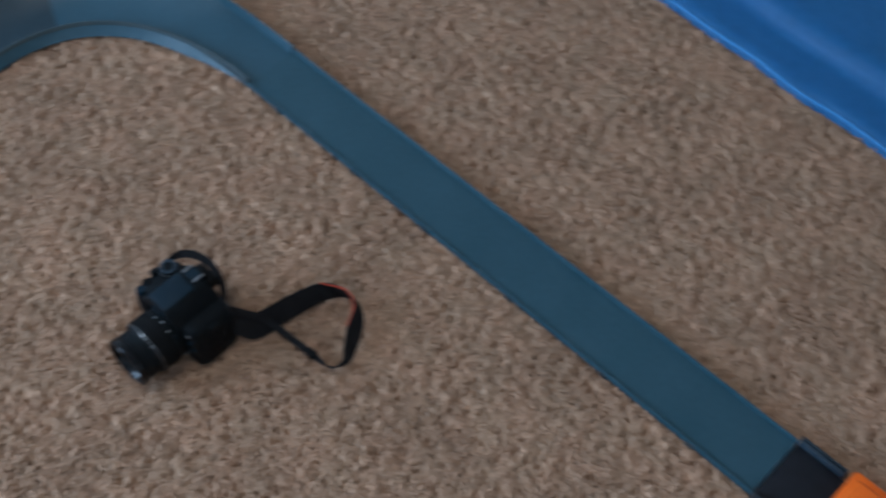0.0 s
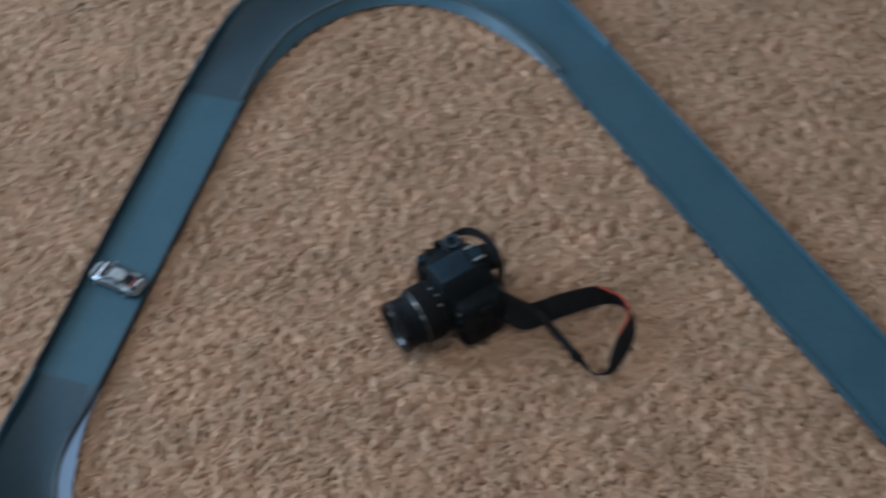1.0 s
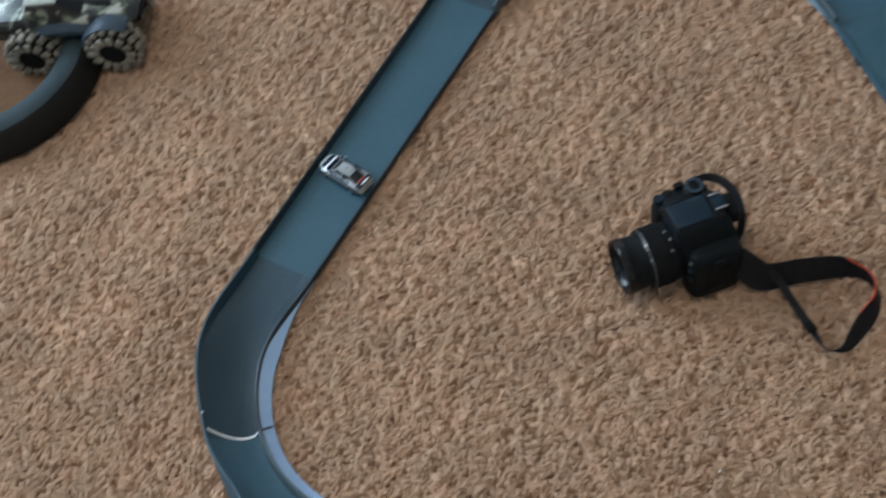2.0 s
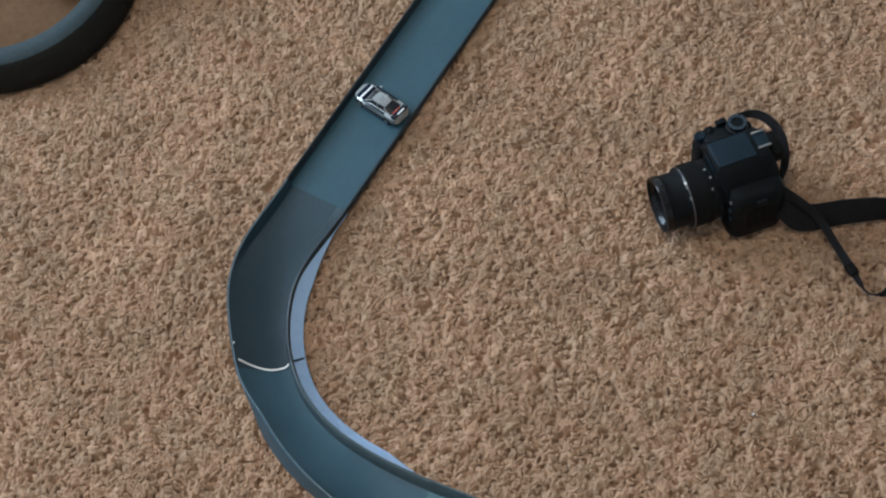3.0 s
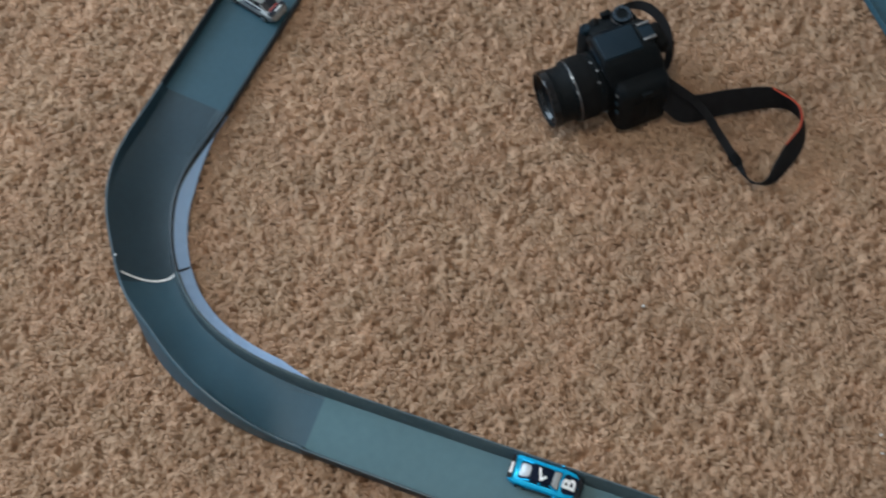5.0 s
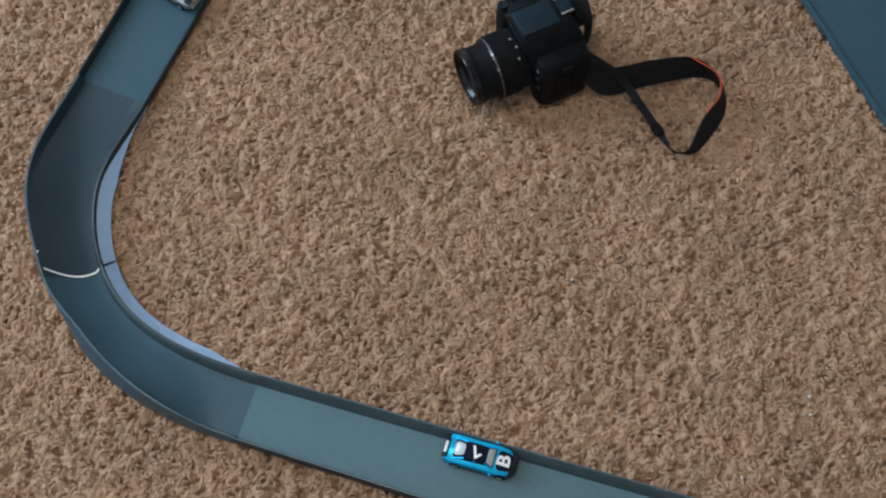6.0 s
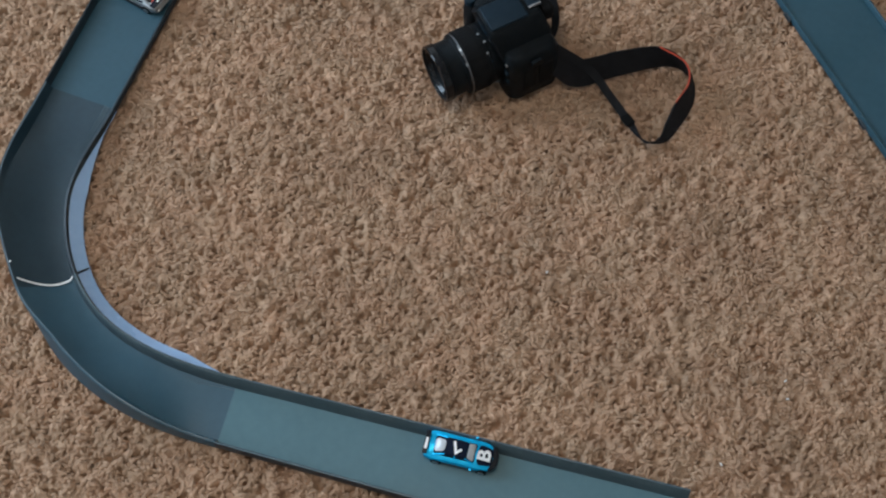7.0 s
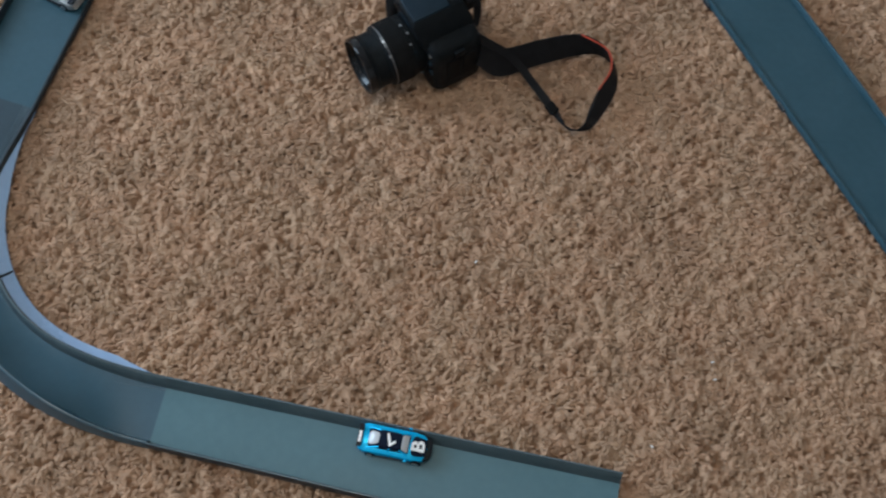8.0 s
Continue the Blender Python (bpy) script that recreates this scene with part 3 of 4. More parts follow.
def bend_grooves(curve, frames, first, last, width):
    """Fine moulded lines beside the inner wall where the bend begins."""
    for k in range(3):
        secs = []
        for i in range(first, last + 1):
            p, nrm = frames[i]
            r = bend_rise(i / (len(frames) - 1))
            u = 0.007 + 0.012 * r + 0.0024 * k
            z = bank_height(max(0.0, (u - 0.002 - 0.012 * r) / width), r, 0.027, BED * r + WALL_H - 0.001 + r * 0.0207)
            c = Vector((p.x + nrm.x * u, p.y + nrm.y * u, z))
            away = (i - first) / (last - first) if first == 0 else (last - i) / (last - first)
            w = 0.0005 * (1 - 0.9 * away)
            secs.append([c - nrm * w, c + nrm * w, c + nrm * 0.4 * w + Vector((0, 0, 0.0003)), c - nrm * 0.4 * w + Vector((0, 0, 0.0003))])
        part("moulded_line", loft(secs), LIT_RIDGE, curve)


bend_grooves(first_bend, near, 0, 7, 0.08)
bend_grooves(near_bend, near, 52, 60, 0.064)


def edge_tabs(track, frames, count):
    for k in range(count):
        p, nrm = frames[int((k + 0.5) / count * (len(frames) - 1))]
        d = Vector((-nrm.y, nrm.x, 0))
        for u in (-0.0028,):
            c = p + nrm * u
            secs = [[c + d * e + nrm * a + Vector((0, 0, z)) for a, z in ((0, 0.0005), (0.003, 0.0005), (0.003, 0.005), (0.0006, 0.004))] for e in (-0.006, 0.006)]
            part("tab", loft(secs), EDGE, track)


edge_tabs(long_straight, long_frames, 6)


def launcher():
    """The black and orange starter at the end of the long straight."""
    d = Vector((hR.x, hR.y, 0))
    ang = math.degrees(math.atan2(d.y, d.x))
    mid = Vector((A1[0], A1[1], 0)) + Vector((d.y, -d.x, 0)) * -0.0445
    ob = thing("launcher", pose(mid.x + d.x * 0.002, mid.y + d.y * 0.002, 0, 0, 0, ang), "black and orange plastic toy car launcher joined to the track", "launcher")
    part("deck", box(0, 0.095, -0.041, 0.041, 0.001, 0.008, 0.0012), CAR_BLACK, ob, "black plastic deck")
    for s in (-1, 1):
        part("side_rail", box(0.0, 0.06, s * 0.0435 - 0.0022, s * 0.0435 + 0.0018, 0.0005, 0.017, 0.001), GUARD if s > 0 else CAR_BLACK, ob, "narrow side rail")
        part("rail_cap", box(0.0, 0.062, s * 0.0478 - 0.0018, s * 0.0478 + 0.0018, 0.0005, 0.019, 0.001), EDGE, ob)
    bm = box(0.068, 0.210, -0.052, 0.052, 0.0005, 0.030, 0.006, 3)
    box(0.074, 0.186, -0.035, 0.035, 0.028, 0.048, 0.008, 3, bm=bm)
    part("housing", bm, ORANGE, ob, "bright orange plastic housing")
    part("lever", lathe([(0, 0.05), (0.012, 0.05), (0.012, 0.054), (0.009, 0.058), (0, 0.058)], at=(0.13, 0, -0.003), steps=24), BLACK, ob, "round black push button")


launcher()


def blanket():
    """A blue cover whose edge lies along the carpet, with one long fold."""
    e, n = Vector((0.615, -0.789, 0)), Vector((0.789, 0.615, 0))
    o = Vector((0.404, 1.295, 0))
    ob = thing("blanket", Matrix(), "smooth blue blanket with a long fold, its edge on the carpet", "blanket")
    bm = bmesh.new()
    rows = []
    us, vs = [i * 0.02 for i in range(-22, 46)], [0.0, 0.003, 0.008, 0.015, 0.024, 0.034, 0.044, 0.053, 0.061, 0.069, 0.077, 0.085, 0.095, 0.11, 0.13, 0.16, 0.20, 0.25, 0.31, 0.38, 0.46, 0.55]
    for u in us:
        wob = 0.002 * math.sin(u * 17) + 0.002 * math.sin(u * 41 + 1)
        row = []
        for v in vs:
            z = 0.016 * min(1, (v / 0.012)) ** 0.5 - 0.004
            ridge = 0.068 + 0.004 * math.sin(u * 9 + 2)
            q = min(1.0, max(0.0, (v - ridge) / 0.028))
            z += 0.022 * q * q * (3 - 2 * q) + 0.010 * math.exp(-((v - 0.30 - 0.1 * u) / 0.05) ** 2)
            z += 0.004 * noise.noise(Vector((u * 7, v * 7, 0.3))) * min(1, v / 0.03)
            row.append(bm.verts.new(o + e * u + n * (v + wob * max(0, 1 - v / 0.06)) + Vector((0, 0, z))))
        low = bm.verts.new(row[0].co + Vector((0, 0, -0.006)) + n * 0.004)
        rows.append([low] + row)
    for a, b in zip(rows, rows[1:]):
        for i in range(len(a) - 1):
            bm.faces.new((a[i], a[i + 1], b[i + 1], b[i]))
    bmesh.ops.solidify(bm, geom=bm.faces[:], thickness=-0.004)
    part("cover", bm, BLUE_CLOTH, ob)
    hem = [o + e * u + n * (0.0035 + 0.002 * math.sin(u * 17) + 0.002 * math.sin(u * 41 + 1)) + Vector((0, 0, 0.007)) for u in us]
    part("hem", tube(hem, 0.0028, 8), BLUE_CLOTH, ob, "rolled stitched hem")


blanket()


# ---- the camera left on the carpet ----
def ribbon(points, thick, bm=None, per=8):
    """A band between two edges: each control point holds its lower and its upper edge."""
    low = curve_points([p[0] for p in points], per)
    top = curve_points([p[1] for p in points], per)
    secs = []
    for i, (a, b) in enumerate(zip(low, top)):
        d = (low[min(i + 1, len(low) - 1)] - low[max(i - 1, 0)]).normalized()
        side = d.cross(b - a).normalized() * thick / 2
        secs.append([a - side, a + side, a.lerp(b, 0.5) + side * 1.25, b + side, b - side, a.lerp(b, 0.5) - side * 1.25])
    return loft(secs, bm=bm)


def slr_camera():
    at = Vector((-0.300, 0.772, 0.0))
    m = pose(at.x, at.y, at.z, 0, 0, 131.3)
    ob = thing("slr_camera", m, "black digital camera with zoom lens and strap, standing on the carpet", "camera")
    inv = m.inverted()
    # body shell: front, shoulders and back in one skin of rounded sections
    secs = []
    for z, a in ((0.0, 0.004), (0.003, 0.0), (0.02, -0.0005), (0.055, 0.0), (0.066, 0.002), (0.072, 0.006), (0.0745, 0.012)):
        x0, x1, y0, y1 = -0.047 + a * 0.9, 0.064 - a, -0.062 + a * 0.6, 0.0 - a * 0.35
        r, ring = 0.013, []
        for cx, cy, q in ((x1 - r, y1 - r, 0), (x0 + r, y1 - r, 1), (x0 + r, y0 + r, 2), (x1 - r, y0 + r, 3)):
            for k in range(6):
                t = math.pi / 2 * (q + k / 5)
                ring.append((cx + r * math.cos(t), cy + r * math.sin(t), z))
        secs.append(ring)
    body = part("body", loft(secs), BLACK, ob, "textured black plastic body")
    secs = []
    for z, a in ((0.006, 0.003), (0.012, 0.0), (0.050, 0.0), (0.062, 0.002), (0.069, 0.006), (0.072, 0.011)):
        ring = []
        for cx, cy, q in ((0.066 - a - 0.011, 0.005 - a - 0.011, 0), (0.038 + 0.009, 0.005 - a - 0.009, 1), (0.038 + 0.004, -0.012, 2), (0.066 - a - 0.011, -0.012, 3)):
            for k in range(5):
                t = math.pi / 2 * (q + k / 4)
                rr = (0.011, 0.009, 0.004, 0.011)[q]
                ring.append((cx + rr * math.cos(t), cy + rr * math.sin(t), z))
        secs.append(ring)
    part("grip", loft(secs), RUBBER, ob, "ribbed rubber hand grip")
    # viewfinder hump and its flash lid
    secs = []
    for z, x0, x1, y0, y1 in ((0.066, -0.030, 0.044, -0.060, 0.002), (0.078, -0.024, 0.038, -0.060, 0.006), (0.090, -0.016, 0.029, -0.057, 0.0075), (0.0955, -0.012, 0.0255, -0.054, 0.006), (0.0975, -0.009, 0.0225, -0.050, 0.003)):
        secs.append([(x0 + 0.003, y1, z), (x1 - 0.003, y1, z), (x1, y1 - 0.003, z), (x1, y0 + 0.003, z), (x1 - 0.003, y0, z), (x0 + 0.003, y0, z), (x0, y0 + 0.003, z), (x0, y1 - 0.003, z)])
    part("viewfinder_hump", loft(secs), BLACK, ob)
    lid = box(-0.0095, 0.0235, -0.040, 0.0045, 0.0965, 0.0992, 0.002, 3)
    part("flash_lid", lid, SATIN, ob, "smooth satin flash lid")
    part("brand_plate", box(-0.004, 0.018, 0.0055, 0.0078, 0.084, 0.0895, 0.0008), SATIN, ob, "dark plate above the lens")
    shoe = part("hot_shoe", box(-0.002, 0.018, -0.0585, -0.044, 0.0955, 0.0976, 0.0005), SATIN, ob, "dark metal flash shoe")
    for x in (-0.003, 0.0165):
        part("shoe_rail", box(x + 0.001, x + 0.0034, -0.0585, -0.044, 0.0962, 0.0992, 0.0005), DULL_METAL, shoe, "bright metal rail")
    part("eyepiece", box(-0.010, 0.022, -0.072, -0.058, 0.070, 0.090, 0.005, 3), RUBBER, ob, "soft rubber eyecup")
    # top plate controls
    knurl = bmesh.new()
    secs = []
    for h, rr in ((0.070, 0.0108), (0.072, 0.0112), (0.0815, 0.0112), (0.083, 0.0100)):
        secs.append([(0.0475 + (rr - (0.0005 if i % 2 else 0)) * math.cos(math.pi * i / 24), -0.042 + (rr - (0.0005 if i % 2 else 0)) * math.sin(math.pi * i / 24), h) for i in range(48)])
    dial = part("mode_dial", loft(secs, bm=knurl), BLACK, ob, "knurled mode dial")
    part("dial_ring", lathe([(0.0104, 0.0822), (0.0104, 0.0836), (0.0068, 0.0838), (0.0068, 0.0822)], steps=36, at=(0.0475, -0.042, 0), closed=True), GUARD, dial, "dark ring with black marks")
    part("dial_edge", lathe([(0.0114, 0.0772), (0.0117, 0.0776), (0.0117, 0.0790), (0.0114, 0.0794)], steps=36, at=(0.0475, -0.042, 0), closed=True), STEEL, dial, "bright edge of the dial")
    for k in range(9):
        t = 2 * math.pi * k / 9
        part("dial_mark", box(-0.0009, 0.0009, -0.0006, 0.0006, 0.0837, 0.0841, turn=pose(0.0475 + 0.0085 * math.cos(t), -0.042 + 0.0085 * math.sin(t), 0, 0, 0, math.degrees(t))), BLACK, dial)
    part("power_switch", box(0.055, 0.062, -0.034, -0.022, 0.072, 0.0785, 0.0015), BLACK, ob)
    part("shutter_button", lathe([(0.0065, 0.069), (0.0065, 0.0725), (0.005, 0.0745), (0.004, 0.0742), (0, 0.0738)], steps=24, at=(0.0520, -0.001, 0)), SATIN, ob, "smooth shutter button")
    part("control_wheel", lathe([(0.001, -0.004), (0.0055, -0.004), (0.0058, 0), (0.0055, 0.004), (0.001, 0.004)], axis="x", steps=24, at=(0.0545, -0.013, 0.0705)), RUBBER, ob)
    for x, z in ((-0.036, 0.050), (-0.038, 0.036)):
        part("front_button", lathe([(0.0035, -0.001), (0.0035, 0.0012), (0.0025, 0.002), (0, 0.0019)], axis="y", steps=16, at=(x, 0.0, z)), SATIN, ob)
    part("flash_button", lathe([(0.0022, 0), (0.0022, 0.0012), (0, 0.0014)], axis="y", steps=16, at=(-0.034, -0.001, 0.062)), STEEL, ob, "small bright button")
    for y0, y1 in ((-0.050, -0.034), (-0.031, -0.015)):
        part("port_cover", box(-0.0482, -0.0462, y0, y1, 0.018, 0.056, 0.0008), RUBBER, ob, "rubber flap over the sockets")
    part("screen", box(-0.040, 0.030, -0.0645, -0.0618, 0.010, 0.058, 0.001), GLASS, ob, "dark rear screen")
    for x, y in ((-0.0475, -0.030), (0.0615, -0.046)):
        part("strap_lug", box(x - 0.002, x + 0.002, y - 0.006, y + 0.006, 0.060, 0.070, 0.001), BLACK, ob, "black strap lug")
    # the lens
    c = (0.003, 0.0, 0.041)
    lens = part("lens_barrel", lathe([(0.001, 0.0), (0.0335, 0.0), (0.0342, 0.001), (0.0342, 0.009), (0.0335, 0.0096), (0.0335, 0.011), (0.0348, 0.0116), (0.0348, 0.0390), (0.0338, 0.0405), (0.0318, 0.0412), (0.0312, 0.0425), (0.0312, 0.0565), (0.0325, 0.0578), (0.0325, 0.0665), (0.0316, 0.0675), (0.0300, 0.0675), (0.0292, 0.0655), (0.0275, 0.0610), (0.0240, 0.0560), (0.001, 0.0560)], axis="y", steps=64, at=c), BLACK, ob, "black zoom lens barrel")
    secs = []
    for h, rr in ((0.0150, 0.0349), (0.0155, 0.0358), (0.0345, 0.0358), (0.0350, 0.0349)):
        secs.append([(c[0] + (rr - (0.0003 if i % 3 == 0 and rr > 0.035 else 0)) * math.cos(2 * math.pi * i / 120), h, c[2] + (rr - (0.0003 if i % 3 == 0 and rr > 0.035 else 0)) * math.sin(2 * math.pi * i / 120)) for i in range(120)])
    part("zoom_ring", loft(secs), RUBBER, lens, "ribbed rubber zoom ring")
    part("silver_band", lathe([(0.0349, 0.0365), (0.0352, 0.0368), (0.0352, 0.0378), (0.0349, 0.0381)], axis="y", steps=64, at=c, closed=True), BAND, lens, "thin metal band")
    part("front_glass", lathe([(0.0242, 0.0562), (0.0236, 0.0572), (0.016, 0.0592), (0.008, 0.0602), (0, 0.0606)], axis="y", steps=48, at=c), GLASS, lens, "dark coated front glass")
    part("inner_ring", lathe([(0.0285, 0.0648), (0.0288, 0.0652), (0.0268, 0.0612), (0.0264, 0.0608)], axis="y", steps=48, at=c, closed=True), GLOSS, lens, "thin inner rim")
    part("filter_ring", lathe([(0.0326, 0.0600), (0.0331, 0.0606), (0.0331, 0.0672), (0.0322, 0.0682), (0.0302, 0.0682), (0.0298, 0.0672), (0.0312, 0.0660)], axis="y", steps=64, at=c, closed=True), GLOSS, lens, "glossy black front ring")
    for k, (h, dz) in enumerate(((0.0045, 0.0), (0.0045, -0.010))):
        t = radians(118 + 16 * k)
        part("lens_switch", box(-0.0035, 0.0035, h - 0.002, h + 0.002, 0.0338, 0.0362, 0.0006, turn=pose(*c, 0, 0, 0) @ pose(0, 0, 0, 0, -math.degrees(t) + 90 - 105, 0)), GREY, lens, "small grey slide switch")
    for deg, h, mat in ((82, 0.0124, GREY), (101, 0.0104, GREY), (122, 0.0126, GREY), (139, 0.0106, SATIN)):
        part("scale_mark", box(-0.0012, 0.0012, h - 0.0012, h + 0.0012, 0.0346, 0.0352, turn=pose(*c) @ pose(0, 0, 0, 0, 90 - deg, 0)), mat, lens, "pale printed mark")
    for deg, mat in ((90, GREY), (97, WHITE), (105, GREY), (126, GREY)):
        part("ring_mark", box(-0.0018, 0.0018, 0.0370, 0.0392, 0.0344, 0.0355, turn=pose(*c) @ pose(0, 0, 0, 0, 90 - deg, 0)), mat, lens, "pale printed mark")
    part("mount_mark", box(-0.001, 0.001, 0.002, 0.005, 0.0338, 0.0348, turn=pose(*c) @ pose(0, 0, 0, 0, -12, 0)), WHITE, lens)

    # the strap: a broad pad standing on edge, a narrow tail, and a loop behind the body
    def w(p):
        return inv @ Vector(p)
    broad = [((-0.238, 0.772, 0.030), (-0.240, 0.782, 0.058)), ((-0.205, 0.772, 0.004), (-0.205, 0.791, 0.032)), ((-0.160, 0.799, 0.002), (-0.164, 0.813, 0.030)), ((-0.109, 0.824, 0.002), (-0.122, 0.829, 0.029)), ((-0.083, 0.817, 0.002), (-0.091, 0.816, 0.029)), ((-0.0735, 0.797, 0.002), (-0.083, 0.793, 0.028)), ((-0.075, 0.772, 0.002), (-0.092, 0.766, 0.026)), ((-0.086, 0.742, 0.001), (-0.098, 0.740, 0.017))]
    strap = part("strap", ribbon([(w(a), w(b)) for a, b in broad], 0.0022), WEB, ob, "broad black webbing strap")
    edge = [w(Vector(b) + Vector((0, 0, 0.0004))) for a, b in broad[3:7]]
    part("piping", tube(curve_points(edge, 8), 0.0010, 6), RED, strap, "red piping along the edge")
    slim = [((-0.086, 0.742, 0.001), (-0.098, 0.740, 0.017)), ((-0.092, 0.731, 0.001), (-0.100, 0.729, 0.012)), ((-0.105, 0.7250, 0.001), (-0.107, 0.7215, 0.009)), ((-0.120, 0.7275, 0.001), (-0.118, 0.7225, 0.007)), ((-0.1385, 0.7390, 0.003), (-0.1325, 0.7440, 0.006)), ((-0.1665, 0.764, 0.008), (-0.1605, 0.770, 0.011)), ((-0.1955, 0.783, 0.023), (-0.1895, 0.789, 0.027)), ((-0.235, 0.779, 0.057), (-0.229, 0.786, 0.062))]
    part("strap_tail", ribbon([(w(a), w(b)) for a, b in slim], 0.0016), WEB, strap, "narrow strap end")
    part("strap_slider", box(-0.007, 0.007, -0.0058, 0.0058, -0.0018, 0.0018, 0.0012, turn=inv @ pose(-0.1385, 0.7435, 0.0065, 0, 0, 137)), RUBBER, strap, "plastic strap slider")
    loop = [((0.062, -0.046, 0.063), (0.064, -0.048, 0.073)), ((0.057, -0.062, 0.068), (0.061, -0.068, 0.075)), ((0.044, -0.075, 0.067), (0.047, -0.082, 0.074)), ((0.024, -0.081, 0.060), (0.025, -0.089, 0.067)), ((0.004, -0.077, 0.050), (0.002, -0.085, 0.057)), ((-0.009, -0.069, 0.041), (-0.013, -0.075, 0.048)), ((-0.016, -0.060, 0.034), (-0.020, -0.062, 0.040))]
    part("strap_loop", ribbon(loop, 0.0016), WEB, strap, "narrow strap end looped behind the body")
    return ob


slr_camera()


# ---- the toy cars ----
def toy_car(m, paint, label, silver):
    ob = thing("toy_car", m, label, "toy car", "die-cast toy cars")
    L, W = 0.0725, 0.0295
    stations = [(-0.500, 0.34, 0.0075, 0.0125), (-0.480, 0.43, 0.0045, 0.0140), (-0.40, 0.495, 0.0035, 0.0146), (-0.28, 0.50, 0.0033, 0.0148), (-0.10, 0.485, 0.0033, 0.0146), (0.08, 0.485, 0.0033, 0.0143), (0.25, 0.50, 0.0033, 0.0136), (0.36, 0.475, 0.0035, 0.0124), (0.430, 0.415, 0.0042, 0.0111), (0.475, 0.31, 0.0050, 0.0097), (0.500, 0.17, 0.0062, 0.0082)]
    secs = []
    for x, hw, lo, hi in stations:
        w = hw * W
        ys = ((-w * 0.90, lo), (-w, lo + 0.0018), (-w, hi - 0.0032), (-w * 0.94, hi - 0.0010), (-w * 0.80, hi), (0, hi + 0.0006), (w * 0.80, hi), (w * 0.94, hi - 0.0010), (w, hi - 0.0032), (w, lo + 0.0018), (w * 0.90, lo))
        secs.append([(x * L, y, z) for y, z in ys])
    body = part("body", loft(secs), paint, ob, "glossy die-cast body")
    # cabin: glass with roof and pillars over it
    cab = []
    for x, hw, z in ((-0.40, 0.36, 0.0140), (-0.20, 0.345, 0.0196), (-0.10, 0.34, 0.0206), (0.03, 0.335, 0.0204), (0.09, 0.33, 0.0196), (0.215, 0.37, 0.0137)):
        w = hw * W * 0.88
        cab.append([(x * L, -w * 1.16, 0.0120), (x * L, -w, z - 0.0012), (x * L, -w * 0.82, z), (x * L, w * 0.82, z), (x * L, w, z - 0.0012), (x * L, w * 1.16, 0.0120)])
    glass = part("cabin_glass", loft(cab), CAR_NAVY if not silver else CAR_BLACK, ob, "tinted window glass")
    roof_mat = CAR_SILVER if silver else CAR_NAVY
    roof = []
    for x, z in ((-0.205, 0.0198), (-0.10, 0.0211), (0.03, 0.0209), (0.095, 0.0199)):
        w = (0.275 if -0.15 < x < 0.05 else 0.245) * W
        roof.append([(x * L, -w, z - 0.0016), (x * L, -w * 0.9, z), (x * L, w * 0.9, z), (x * L, w, z - 0.0016)])
    top = part("roof", loft(roof), roof_mat, ob, "silver roof" if silver else "black roof")
    for s in (-1, 1):
        for a, b in (((-0.20, 0.285, 0.0190), (-0.37, 0.35, 0.0142)), ((0.08, 0.28, 0.0194), (0.20, 0.345, 0.0140)), ((-0.06, 0.30, 0.0198), (-0.07, 0.365, 0.0140))):
            pa, pb = Vector((a[0] * L, s * a[1] * W, a[2])), Vector((b[0] * L, s * b[1] * W, b[2]))
            part("pillar", tube([pa, pb], 0.0009, 6), paint, ob)
        part("mirror", box(0.16 * L, 0.20 * L, s * 0.55 * W - 0.0012, s * 0.55 * W + 0.0012, 0.0128, 0.0150, 0.0006), paint, ob)
        part("headlight", box(0.420 * L, 0.452 * L, s * 0.30 * W - 0.0014, s * 0.30 * W + 0.0014, 0.0090, 0.0116, 0.0007), SCREEN if silver else CAR_BLACK, body)
        part("sill", box(-0.24 * L, 0.25 * L, s * 0.492 * W - 0.0006, s * 0.492 * W + 0.0009, 0.0030, 0.0068, 0.0004), CAR_BLACK, body)
        for x in (-0.31, 0.32):
            wheel = part("wheel", lathe([(0.0025, -0.0024), (0.0048, -0.0024), (0.0056, -0.0016), (0.0056, 0.0016), (0.0048, 0.0024), (0.0025, 0.0024)], axis="y", steps=20, at=(x * L, s * 0.455 * W, 0.0056)), RUBBER, ob, "small black plastic wheel")
            part("rim", lathe([(0.0034, -0.0001), (0.0034, 0.0004), (0.0012, 0.0007), (0, 0.0005)], axis="y", steps=16, at=(x * L, s * (0.455 * W + 0.0024), 0.0056)), STEEL, wheel, "bright wheel rim")
    nose = []
    for x, hw, lo, hi in ((0.408, 0.440, 0.0040, 0.0114), (0.440, 0.418, 0.0040, 0.0113), (0.482, 0.330, 0.0044, 0.0110), (0.510, 0.200, 0.0050, 0.0094)):
        w = hw * W
        nose.append([(x * L, y, z) for y, z in ((-w * 0.9, lo), (-w, lo + 0.0015), (-w, hi - 0.0018), (-w * 0.88, hi), (w * 0.88, hi), (w, hi - 0.0018), (w, lo + 0.0015), (w * 0.9, lo))])
    part("bumper", loft(nose), CAR_BLACK if not silver else CAR_SILVER, ob, "front bumper")
    part("rear_bumper", box(-0.512 * L, -0.480 * L, -0.36 * W, 0.36 * W, 0.0042, 0.0082, 0.0012), CAR_BLACK if not silver else CAR_SILVER, ob)
    spoiler = part("spoiler", box(-0.505 * L, -0.440 * L, -0.40 * W, 0.40 * W, 0.0172, 0.0182, 0.0004), CAR_BLACK, ob, "rear wing")
